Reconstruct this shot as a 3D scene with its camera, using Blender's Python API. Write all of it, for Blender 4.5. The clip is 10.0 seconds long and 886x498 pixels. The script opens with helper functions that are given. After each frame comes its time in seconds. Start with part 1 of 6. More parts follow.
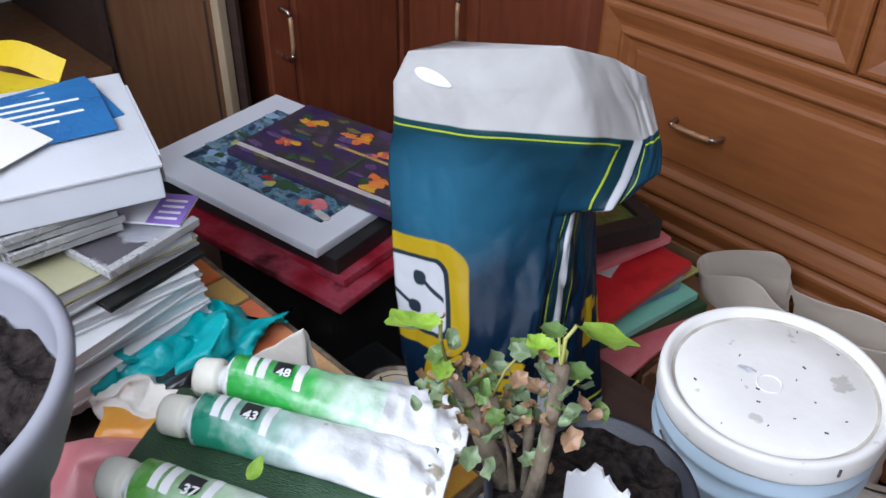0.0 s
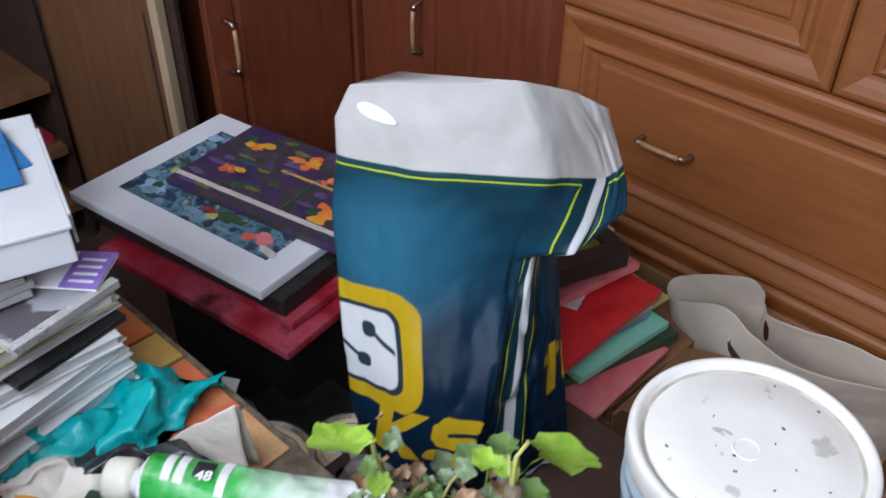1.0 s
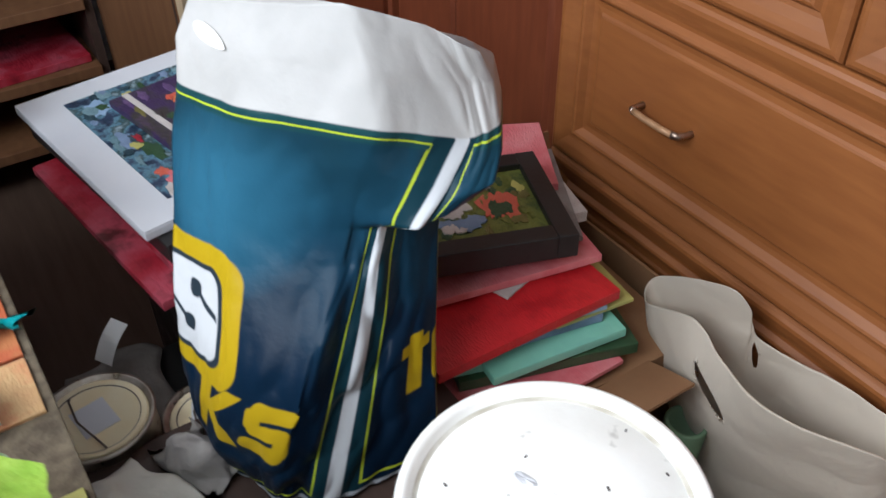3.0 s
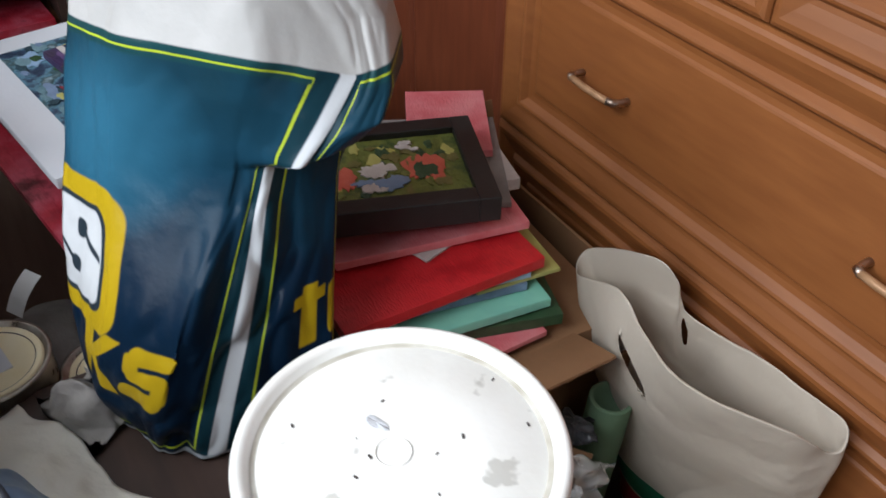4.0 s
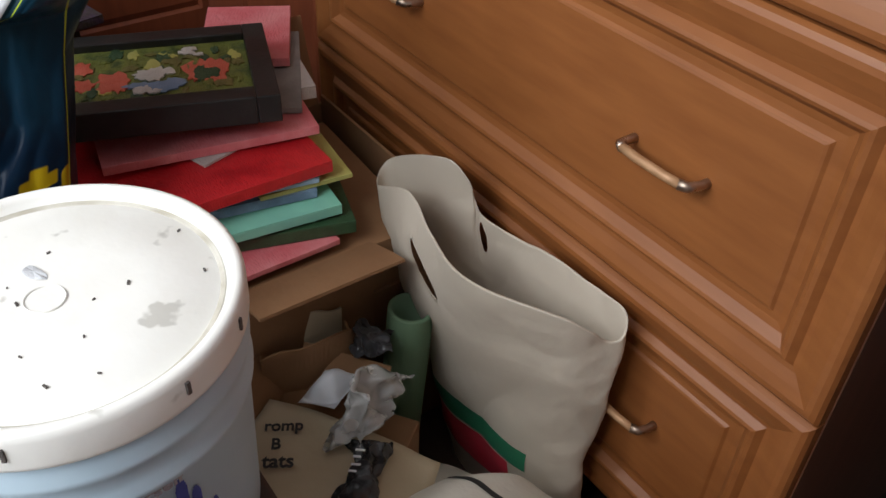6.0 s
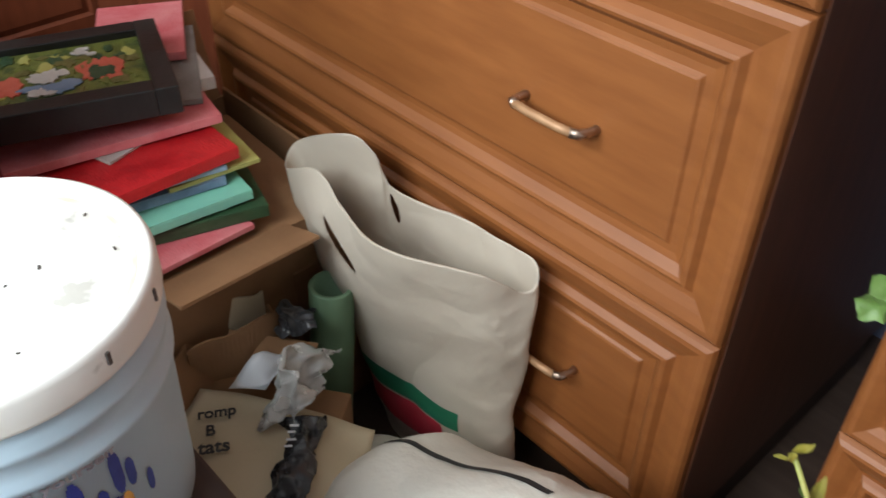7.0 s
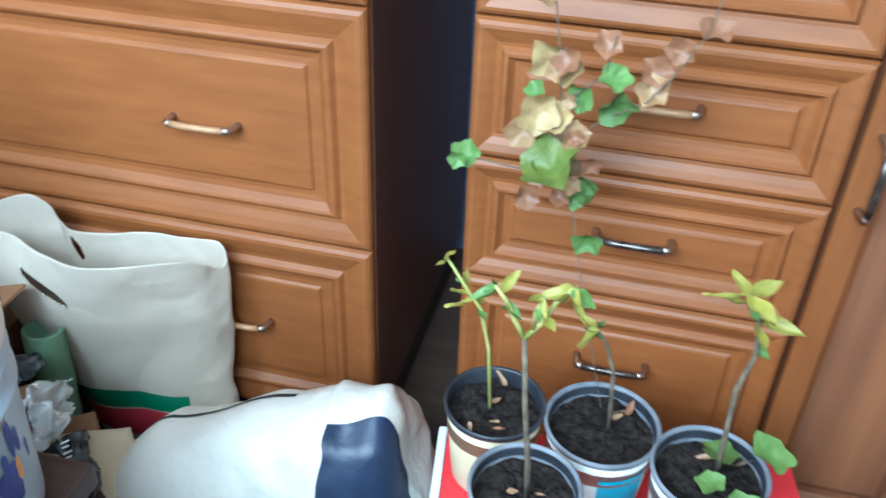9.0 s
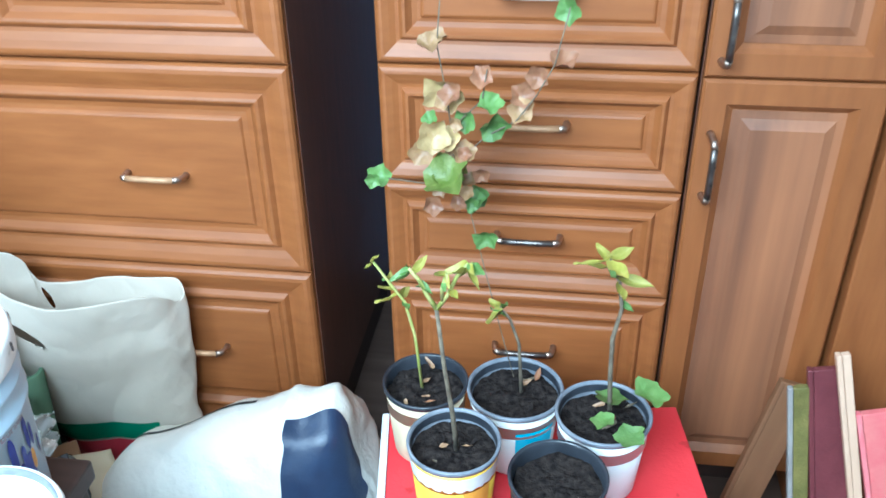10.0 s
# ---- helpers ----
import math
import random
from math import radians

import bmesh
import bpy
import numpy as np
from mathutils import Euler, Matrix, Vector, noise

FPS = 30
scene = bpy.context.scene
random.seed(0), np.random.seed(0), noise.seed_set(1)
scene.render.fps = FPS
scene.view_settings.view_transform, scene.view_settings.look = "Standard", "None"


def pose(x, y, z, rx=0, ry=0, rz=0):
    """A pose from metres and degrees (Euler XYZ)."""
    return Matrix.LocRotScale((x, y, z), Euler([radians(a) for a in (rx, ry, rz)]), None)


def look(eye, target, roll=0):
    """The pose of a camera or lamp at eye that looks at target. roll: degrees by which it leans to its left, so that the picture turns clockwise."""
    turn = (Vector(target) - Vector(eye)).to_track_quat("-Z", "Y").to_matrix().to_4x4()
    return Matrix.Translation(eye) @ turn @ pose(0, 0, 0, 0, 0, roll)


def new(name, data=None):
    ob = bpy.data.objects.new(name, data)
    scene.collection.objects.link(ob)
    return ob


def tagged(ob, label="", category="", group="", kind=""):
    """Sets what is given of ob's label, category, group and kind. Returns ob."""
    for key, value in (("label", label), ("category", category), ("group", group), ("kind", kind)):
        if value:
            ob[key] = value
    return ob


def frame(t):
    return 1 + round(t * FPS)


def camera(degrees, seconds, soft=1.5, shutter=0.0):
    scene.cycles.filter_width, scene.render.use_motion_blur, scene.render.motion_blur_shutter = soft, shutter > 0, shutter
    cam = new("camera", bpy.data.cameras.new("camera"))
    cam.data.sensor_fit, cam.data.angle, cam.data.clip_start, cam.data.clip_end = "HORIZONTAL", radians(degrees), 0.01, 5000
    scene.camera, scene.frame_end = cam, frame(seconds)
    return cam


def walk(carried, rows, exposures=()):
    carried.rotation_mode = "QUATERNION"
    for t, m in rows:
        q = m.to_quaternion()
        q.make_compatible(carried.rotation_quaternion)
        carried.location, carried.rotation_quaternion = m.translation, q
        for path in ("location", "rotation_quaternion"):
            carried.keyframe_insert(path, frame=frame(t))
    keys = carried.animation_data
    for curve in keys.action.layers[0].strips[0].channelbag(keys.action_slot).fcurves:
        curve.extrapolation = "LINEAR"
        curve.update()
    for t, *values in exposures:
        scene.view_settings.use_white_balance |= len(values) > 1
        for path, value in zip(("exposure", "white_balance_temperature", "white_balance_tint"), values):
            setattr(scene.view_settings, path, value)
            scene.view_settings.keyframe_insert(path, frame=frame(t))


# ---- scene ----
cam = camera(53.7, 10.0, shutter=0.4)
PATH = [
    (0, (-0.143, -0.039, 1.355), (-1.309, 1.083, 0.179), 0.7),
    (0.5, (-0.171, 0.008, 1.347), (-1.306, 1.129, 0.141), 0.9),
    (1, (-0.207, 0.062, 1.365), (-1.315, 1.212, 0.161), 0.7),
    (1.5, (-0.185, 0.168, 1.37), (-1.329, 1.282, 0.166), 0.1),
    (2, (-0.147, 0.269, 1.349), (-1.33, 1.296, 0.106), -0.7),
    (2.2, (-0.142, 0.298, 1.34), (-1.353, 1.278, 0.085), -1.2),
    (3.3, (-0.078, 0.458, 1.236), (-1.4, 1.258, -0.033), -0.5),
    (3.5, (-0.064, 0.478, 1.229), (-1.387, 1.281, -0.038), -0.1),
    (4, (-0.034, 0.513, 1.195), (-1.357, 1.32, -0.069), 0.6),
    (4.5, (0.011, 0.545, 1.174), (-1.3, 1.361, -0.096), 0.8),
    (5, (0.051, 0.586, 1.143), (-1.245, 1.457, -0.107), 2.0),
    (5.5, (0.087, 0.638, 1.1), (-1.162, 1.561, -0.16), 3.1),
    (5.7, (0.092, 0.647, 1.082), (-1.153, 1.572, -0.181), 2.8),
    (6.8, (0.126, 0.641, 1.076), (-1.048, 1.643, -0.197), 1.0),
    (7, (0.14, 0.634, 1.074), (-0.989, 1.688, -0.197), 0.6),
    (7.5, (0.165, 0.588, 1.078), (-0.852, 1.742, -0.201), -0.5),
    (8, (0.181, 0.502, 1.112), (-0.687, 1.796, -0.142), 0.4),
    (8.5, (0.184, 0.382, 1.146), (-0.442, 1.856, -0.052), 2.1),
    (9, (0.205, 0.297, 1.161), (-0.164, 1.891, 0.01), 2.0),
    (9.5, (0.232, 0.208, 1.178), (-0.024, 1.844, 0.055), 0.4),
    (10, (0.271, 0.096, 1.224), (0.022, 1.782, 0.178), -1.1),
]
walk(cam, [(t, look(eye, target, roll)) for t, eye, target, roll in PATH],
     [(0, -0.23, 5850, 15), (1.0, -0.20, 5950, 14), (2.0, 0.28, 6050, 11), (3.5, 0.26, 6150, 10), (4.5, 0.05, 6250, 10), (5.5, -0.02, 6450, 10), (7, 0.66, 6300, 5), (7.5, 0.96, 5900, -2), (8, 1.06, 5600, -4), (9, 1.30, 4900, -8), (10, 1.48, 4800, -9)])

# ---- world, sun, window light ----
world = bpy.data.worlds.new("sky")
scene.world = world
world.use_nodes = True
wn = world.node_tree.nodes
sky = wn.new("ShaderNodeTexSky")
sky.sky_type, sky.sun_disc, sky.sun_elevation, sky.sun_rotation = "NISHITA", False, radians(40), radians(211)
wn["Background"].inputs[1].default_value = 0.12
world.node_tree.links.new(sky.outputs[0], wn["Background"].inputs[0])

sun = new("sun", bpy.data.lights.new("sun", "SUN"))
sun.data.energy, sun.data.angle, sun.data.color = 0.5, radians(12), (1, 0.96, 0.9)
sun.matrix_world = look((-2.2, -3.2, 4.2), (0, 0.4, 0.6))

win_light = new("window_light", bpy.data.lights.new("window_light", "AREA"))
win_light.data.shape, win_light.data.size, win_light.data.size_y = "RECTANGLE", 1.8, 1.0
win_light.data.energy, win_light.data.color = 54, (0.93, 0.97, 1.0)
win_light.matrix_world = look((-0.45, -0.62, 1.92), (-0.74, 0.55, 1.22))


# ---- materials ----
def principled(name, rough=0.5, metal=0.0):
    m = bpy.data.materials.new(name)
    m.use_nodes = True
    b = m.node_tree.nodes["Principled BSDF"]
    b.inputs["Roughness"].default_value, b.inputs["Metallic"].default_value = rough, metal
    return m, m.node_tree.nodes, m.node_tree.links, b


def math_node(nodes, links, op, a, b=None, c=None):
    n = nodes.new("ShaderNodeMath")
    n.operation = op
    for i, v in enumerate((a, b, c)):
        if v is None:
            continue
        if isinstance(v, (int, float)):
            n.inputs[i].default_value = v
        else:
            links.new(v, n.inputs[i])
    return n.outputs[0]


def mix_colour(nodes, links, fac, a, b, kind="MIX"):
    n = nodes.new("ShaderNodeMix")
    n.data_type, n.blend_type = "RGBA", kind
    for slot, v in ((0, fac), (6, a), (7, b)):
        if isinstance(v, (int, float)):
            n.inputs[slot].default_value = v
        elif isinstance(v, tuple):
            n.inputs[slot].default_value = (*v[:3], 1)
        else:
            links.new(v, n.inputs[slot])
    return n.outputs[2]


def noise_fac(nodes, links, scale, detail=4, stretch=None, lo=0.35, hi=0.65, coord="Object"):
    tc = nodes.new("ShaderNodeTexCoord")
    src = tc.outputs[coord]
    if stretch:
        mp = nodes.new("ShaderNodeMapping")
        mp.inputs["Scale"].default_value = stretch
        links.new(src, mp.inputs[0])
        src = mp.outputs[0]
    n = nodes.new("ShaderNodeTexNoise")
    n.inputs["Scale"].default_value, n.inputs["Detail"].default_value = scale, detail
    links.new(src, n.inputs["Vector"])
    r = nodes.new("ShaderNodeMapRange")
    r.inputs[1].default_value, r.inputs[2].default_value = lo, hi
    links.new(n.outputs["Fac"], r.inputs[0])
    return r.outputs[0]


def add_bump(nodes, links, b, height, strength=0.2, distance=0.002):
    n = nodes.new("ShaderNodeBump")
    n.inputs["Strength"].default_value, n.inputs["Distance"].default_value = strength, distance
    links.new(height, n.inputs["Height"])
    links.new(n.outputs[0], b.inputs["Normal"])


def crease_fac(nodes, links, scale):
    """Sharp creases of crumpled film."""
    tc = nodes.new("ShaderNodeTexCoord")
    n = nodes.new("ShaderNodeTexNoise")
    n.noise_type = "RIDGED_MULTIFRACTAL"
    n.inputs["Scale"].default_value, n.inputs["Detail"].default_value = scale, 3
    links.new(tc.outputs["Object"], n.inputs["Vector"])
    return n.outputs["Fac"]


def surface(name, a, b2, scale=20, rough=0.5, metal=0.0, bump=0.15, fine=180, stretch=None, spots=None, coat=0.0, vary=0.0, crease=0.0):
    """Two tones mixed by a coarse noise, fine grain in the relief; spots: (colour, scale, share)."""
    m, nodes, links, b = principled(name, rough, metal)
    f = noise_fac(nodes, links, scale, 5, stretch)
    col = mix_colour(nodes, links, f, a, b2)
    if spots:
        s = noise_fac(nodes, links, spots[1], 3, None, 1 - spots[2] - 0.04, 1 - spots[2])
        col = mix_colour(nodes, links, s, col, spots[0])
    if vary:
        oi = nodes.new("ShaderNodeObjectInfo")
        hs = nodes.new("ShaderNodeHueSaturation")
        r = nodes.new("ShaderNodeMapRange")
        r.inputs[3].default_value, r.inputs[4].default_value = 1 - vary, 1 + vary
        links.new(oi.outputs["Random"], r.inputs[0])
        links.new(r.outputs[0], hs.inputs["Value"])
        links.new(col, hs.inputs["Color"])
        col = hs.outputs[0]
    links.new(col, b.inputs["Base Color"])
    g = noise_fac(nodes, links, fine, 3, stretch, 0.2, 0.8)
    rr = nodes.new("ShaderNodeMapRange")
    rr.inputs[3].default_value, rr.inputs[4].default_value = max(rough - 0.08, 0.02), min(rough + 0.1, 1)
    links.new(f, rr.inputs[0])
    links.new(rr.outputs[0], b.inputs["Roughness"])
    if crease:
        g = math_node(nodes, links, "ADD", math_node(nodes, links, "MULTIPLY", crease_fac(nodes, links, crease), 1.4), math_node(nodes, links, "MULTIPLY", g, 0.3))
    if bump:
        add_bump(nodes, links, b, g, bump, 0.008 if crease else 0.002)
    if coat:
        b.inputs["Coat Weight"].default_value, b.inputs["Coat Roughness"].default_value = coat, 0.25
    return m


def painted(name, colours, scale=12, rough=0.45, bump=0.5, seed=0.0):
    """Brushed paint: several colours in blotches, thick strokes in the relief."""
    m, nodes, links, b = principled(name, rough)
    tc = nodes.new("ShaderNodeTexCoord")
    mp = nodes.new("ShaderNodeMapping")
    mp.inputs["Location"].default_value = (seed, seed * 1.7, seed * 0.3)
    links.new(tc.outputs["Object"], mp.inputs[0])
    n = nodes.new("ShaderNodeTexNoise")
    n.inputs["Scale"].default_value, n.inputs["Detail"].default_value, n.inputs["Roughness"].default_value = scale, 4, 0.6
    links.new(mp.outputs[0], n.inputs["Vector"])
    ramp = nodes.new("ShaderNodeValToRGB")
    el = ramp.color_ramp.elements
    k = len(colours)
    for i, c in enumerate(colours):
        p = 0.34 + 0.32 * i / max(k - 1, 1)
        e = el[i] if i < 2 else el.new(p)
        e.position = p
        e.color = (*c, 1)
    links.new(n.outputs["Fac"], ramp.inputs[0])
    links.new(ramp.outputs[0], b.inputs["Base Color"])
    g = noise_fac(nodes, links, scale * 6, 4, (1, 3, 1), 0.2, 0.8)
    add_bump(nodes, links, b, g, bump, 0.002)
    return m


def wood(name, dark, light, rough=0.35, grain=(1, 14, 14), scale=5, coat=0.15, vary=0.0):
    m, nodes, links, b = principled(name, rough)
    f = noise_fac(nodes, links, scale, 6, grain, 0.25, 0.75)
    f2 = noise_fac(nodes, links, 2.2, 3, None, 0.3, 0.7)
    col = mix_colour(nodes, links, f, dark, light)
    col = mix_colour(nodes, links, math_node(nodes, links, "MULTIPLY", f2, 0.3), col, tuple(c * 0.72 for c in dark))
    if vary:
        oi = nodes.new("ShaderNodeObjectInfo")
        hs = nodes.new("ShaderNodeHueSaturation")
        r = nodes.new("ShaderNodeMapRange")
        r.inputs[3].default_value, r.inputs[4].default_value = 1 - vary, 1 + vary
        links.new(oi.outputs["Random"], r.inputs[0])
        links.new(r.outputs[0], hs.inputs["Value"])
        links.new(col, hs.inputs["Color"])
        col = hs.outputs[0]
    links.new(col, b.inputs["Base Color"])
    add_bump(nodes, links, b, f, 0.12, 0.001)
    b.inputs["Coat Weight"].default_value, b.inputs["Coat Roughness"].default_value = coat, 0.5
    return m


def leafy(name, a, b2, scale=60):
    m = surface(name, a, b2, scale, 0.5, 0, 0.3, 250, vary=0.18)
    b = m.node_tree.nodes["Principled BSDF"]
    b.inputs["Subsurface Weight"].default_value = 0.15
    b.inputs["Subsurface Radius"].default_value = (0.004, 0.006, 0.002)
    return m


M = {}
M["cherry"] = wood("cherry_wood", (0.220, 0.070, 0.0165), (0.308, 0.107, 0.0275), 0.5, (2, 12, 12), coat=0.06)
M["cherry_v"] = wood("cherry_wood_upright", (0.210, 0.067, 0.0165), (0.293, 0.103, 0.0275), 0.5, (12, 12, 1.6), coat=0.06)
M["mahogany"] = wood("red_brown_wood", (0.13, 0.030, 0.012), (0.21, 0.055, 0.022), 0.4, (12, 12, 1.6))
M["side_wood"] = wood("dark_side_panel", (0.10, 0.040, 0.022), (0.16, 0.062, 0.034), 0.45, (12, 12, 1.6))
M["grain_panel"] = wood("banded_grain_panel", (0.11, 0.045, 0.024), (0.40, 0.16, 0.065), 0.54, (8, 8, 0.35), 2.6, coat=0.18)
M["chrome"] = surface("worn_bronzed_chrome", (0.50, 0.40, 0.33), (0.36, 0.27, 0.21), 60, 0.34, 1.0, 0.05)
M["bar_metal"] = surface("brushed_tan_metal", (0.40, 0.22, 0.11), (0.47, 0.27, 0.14), 50, 0.5, 0.25, 0.05)
M["dark_metal"] = surface("dark_bronze_metal", (0.12, 0.10, 0.09), (0.22, 0.19, 0.17), 50, 0.35, 0.9, 0.05)
M["plywood"] = wood("plywood", (0.125, 0.052, 0.021), (0.190, 0.088, 0.037), 0.6, (10, 10, 1.2), coat=0)
M["pale_wood"] = wood("pale_wood", (0.42, 0.30, 0.18), (0.55, 0.42, 0.27), 0.6, (10, 10, 1.2), coat=0)
M["pale_strip"] = wood("pinkish_pale_wood", (0.55, 0.36, 0.24), (0.66, 0.46, 0.33), 0.6, (10, 10, 1.2), coat=0)
M["dark_wood"] = wood("dark_wood", (0.035, 0.02, 0.015), (0.07, 0.04, 0.03), 0.5, (2, 12, 12), coat=0)
M["floor"] = wood("floor_boards", (0.06, 0.035, 0.025), (0.11, 0.07, 0.05), 0.5, (1, 10, 10))
M["plaster"] = surface("wall_plaster", (0.80, 0.79, 0.77), (0.84, 0.83, 0.81), 4, 0.85, 0, 0.2, 60)
# Shade of the gap between the cabinets, put into the wall's blue-grey colour.
M["gap_shade"] = surface("wall_with_painted_shade", (0.17, 0.19, 0.29), (0.20, 0.22, 0.33), 5, 0.9)
M["white_plastic"] = surface("white_bucket_plastic", (0.79, 0.775, 0.74), (0.70, 0.685, 0.65), 9, 0.4, 0, 0.06, 90)
M["lid_plastic"] = surface("white_lid_plastic", (0.88, 0.865, 0.82), (0.82, 0.80, 0.745), 14, 0.42, 0, 0.12, 70, spots=((0.58, 0.56, 0.51), 30, 0.31))
M["blue_white"] = surface("bluish_bucket_plastic", (0.52, 0.65, 0.75), (0.47, 0.61, 0.71), 6, 0.38, 0, 0.05, 90)
M["blue_paint"] = surface("ultramarine_paint", (0.03, 0.05, 0.30), (0.02, 0.03, 0.2), 40, 0.5)
M["orange_paint"] = surface("orange_paint", (0.75, 0.38, 0.05), (0.65, 0.3, 0.04), 40, 0.5)
M["grey_ink"] = surface("grey_print", (0.30, 0.28, 0.33), (0.4, 0.37, 0.4), 60, 0.6)
M["rim_dirt"] = surface("rim_dirt", (0.42, 0.38, 0.30), (0.66, 0.63, 0.56), 30, 0.7)
M["grime"] = surface("dark_grime", (0.06, 0.05, 0.045), (0.12, 0.10, 0.09), 90, 0.7)
M["mat_board"] = surface("pale_mat_board", (0.62, 0.64, 0.68), (0.68, 0.69, 0.72), 8, 0.7, 0, 0.08)
M["white_paper"] = surface("white_paper", (0.78, 0.78, 0.77), (0.72, 0.72, 0.72), 10, 0.7, 0, 0.08)
M["page_paper"] = surface("page_edges", (0.86, 0.87, 0.88), (0.76, 0.78, 0.81), 260, 0.75, 0, 0.3, 300, (1, 1, 6))
M["kraft"] = surface("kraft_cardboard", (0.21, 0.102, 0.044), (0.27, 0.140, 0.064), 10, 0.8, 0, 0.15, 120)
M["kraft_pale"] = surface("pale_kraft_paper", (0.47, 0.38, 0.25), (0.54, 0.45, 0.31), 9, 0.75, 0, 0.15, 90)
M["carton_board"] = surface("pale_carton_board", (0.50, 0.505, 0.52), (0.55, 0.555, 0.57), 8, 0.6, 0, 0.08)
M["pale_card"] = surface("cream_paper", (0.74, 0.71, 0.63), (0.68, 0.65, 0.57), 9, 0.75, 0, 0.1, 90)
M["bag_film"] = surface("matte_white_bag_film", (0.68, 0.60, 0.50), (0.64, 0.565, 0.465), 5, 0.55, 0, 0.5, 40, crease=4)
film_nodes, film_links = M["bag_film"].node_tree.nodes, M["bag_film"].node_tree.links
thin, both = film_nodes.new("ShaderNodeBsdfTranslucent"), film_nodes.new("ShaderNodeMixShader")
thin.inputs["Color"].default_value = (0.80, 0.74, 0.66, 1)
both.inputs[0].default_value = 0.22
film_links.new(film_nodes["Principled BSDF"].outputs[0], both.inputs[1])
film_links.new(thin.outputs[0], both.inputs[2])
film_links.new(both.outputs[0], next(n for n in film_nodes if n.type == "OUTPUT_MATERIAL").inputs[0])
M["bag_white"] = surface("white_bag_film", (0.77, 0.735, 0.66), (0.71, 0.675, 0.60), 7, 0.45, 0, 0.9, 40, crease=7)
M["bag_navy"] = surface("navy_bag_print", (0.015, 0.025, 0.06), (0.02, 0.035, 0.08), 20, 0.4)
M["bag_green"] = surface("green_bag_print", (0.02, 0.17, 0.09), (0.025, 0.2, 0.1), 20, 0.5)
M["bag_red"] = surface("red_bag_print", (0.55, 0.035, 0.06), (0.6, 0.05, 0.08), 20, 0.5)
M["black_film"] = surface("black_plastic_film", (0.02, 0.02, 0.022), (0.05, 0.05, 0.055), 40, 0.25)
M["clear_film"] = surface("cloudy_clear_film", (0.70, 0.69, 0.67), (0.80, 0.79, 0.77), 40, 0.22)
fb = M["clear_film"].node_tree.nodes["Principled BSDF"]
fb.inputs["Transmission Weight"].default_value = 0.55
M["green_tube"] = surface("green_cardboard_tube", (0.10, 0.17, 0.095), (0.125, 0.20, 0.115), 10, 0.7)
M["red_card"] = surface("red_card", (0.55, 0.02, 0.03), (0.62, 0.035, 0.045), 9, 0.6, spots=((0.4, 0.015, 0.02), 30, 0.3))
M["cup_rim"] = surface("grey_cup_rim", (0.13, 0.14, 0.165), (0.21, 0.22, 0.25), 30, 0.4)
M["cup_white"] = surface("white_printed_cup", (0.7, 0.7, 0.68), (0.62, 0.62, 0.62), 15, 0.45)
M["cup_yellow"] = surface("yellow_print", (0.75, 0.5, 0.05), (0.7, 0.42, 0.04), 25, 0.45)
M["cup_blue"] = surface("blue_print", (0.05, 0.42, 0.62), (0.07, 0.48, 0.66), 25, 0.45)
M["black_pot"] = surface("black_pot_plastic", (0.018, 0.02, 0.026), (0.03, 0.033, 0.042), 20, 0.4)
M["soil"] = surface("potting_soil", (0.010, 0.008, 0.008), (0.032, 0.025, 0.022), 120, 0.95, 0, 1.0, 160)
M["soil"].node_tree.nodes["Principled BSDF"].inputs["Specular IOR Level"].default_value = 0.05
M["grey_pot"] = surface("pale_grey_pot", (0.20, 0.20, 0.225), (0.24, 0.24, 0.265), 8, 0.5, 0, 0.05)
M["stem_green"] = leafy("pale_green_stem", (0.28, 0.30, 0.07), (0.36, 0.33, 0.11))
M["stem_brown"] = surface("brown_bark", (0.095, 0.072, 0.048), (0.19, 0.15, 0.10), 60, 0.95, 0, 0.8, 120)
M["leaf_bright"] = leafy("bright_green_leaf", (0.23, 0.40, 0.035), (0.32, 0.48, 0.06))
M["leaf_green"] = leafy("green_leaf", (0.10, 0.175, 0.040), (0.16, 0.25, 0.075))
M["leaf_lime"] = leafy("lime_leaf", (0.26, 0.24, 0.035), (0.37, 0.32, 0.08))
M["leaf_cream"] = leafy("creamy_yellow_leaf", (0.34, 0.23, 0.10), (0.44, 0.32, 0.15))
M["leaf_fresh"] = leafy("yellow_green_leaf", (0.11, 0.15, 0.022), (0.18, 0.21, 0.045))
M["leaf_dry"] = leafy("dry_leaf", (0.26, 0.15, 0.08), (0.38, 0.24, 0.14))
M["leaf_pink"] = leafy("pink_dry_leaf", (0.22, 0.095, 0.045), (0.29, 0.14, 0.075))
M["tin"] = surface("dull_tin", (0.26, 0.21, 0.16), (0.46, 0.42, 0.37), 40, 0.35, 0.9, 0.15)
M["tin_lid"] = surface("paint_smeared_tin_lid", (0.82, 0.70, 0.44), (0.86, 0.77, 0.55), 25, 0.55, 0.1, 0.2, 60, spots=((0.24, 0.14, 0.07), 28, 0.24))
M["tube_foil"] = surface("crumpled_white_foil", (0.84, 0.84, 0.83), (0.70, 0.71, 0.70), 18, 0.32, 0.0, 0.8, 45, spots=((0.40, 0.35, 0.26), 34, 0.33), crease=30)
M["cap_cream"] = surface("cream_cap", (0.86, 0.84, 0.72), (0.80, 0.77, 0.64), 40, 0.45, spots=((0.25, 0.22, 0.14), 60, 0.25))


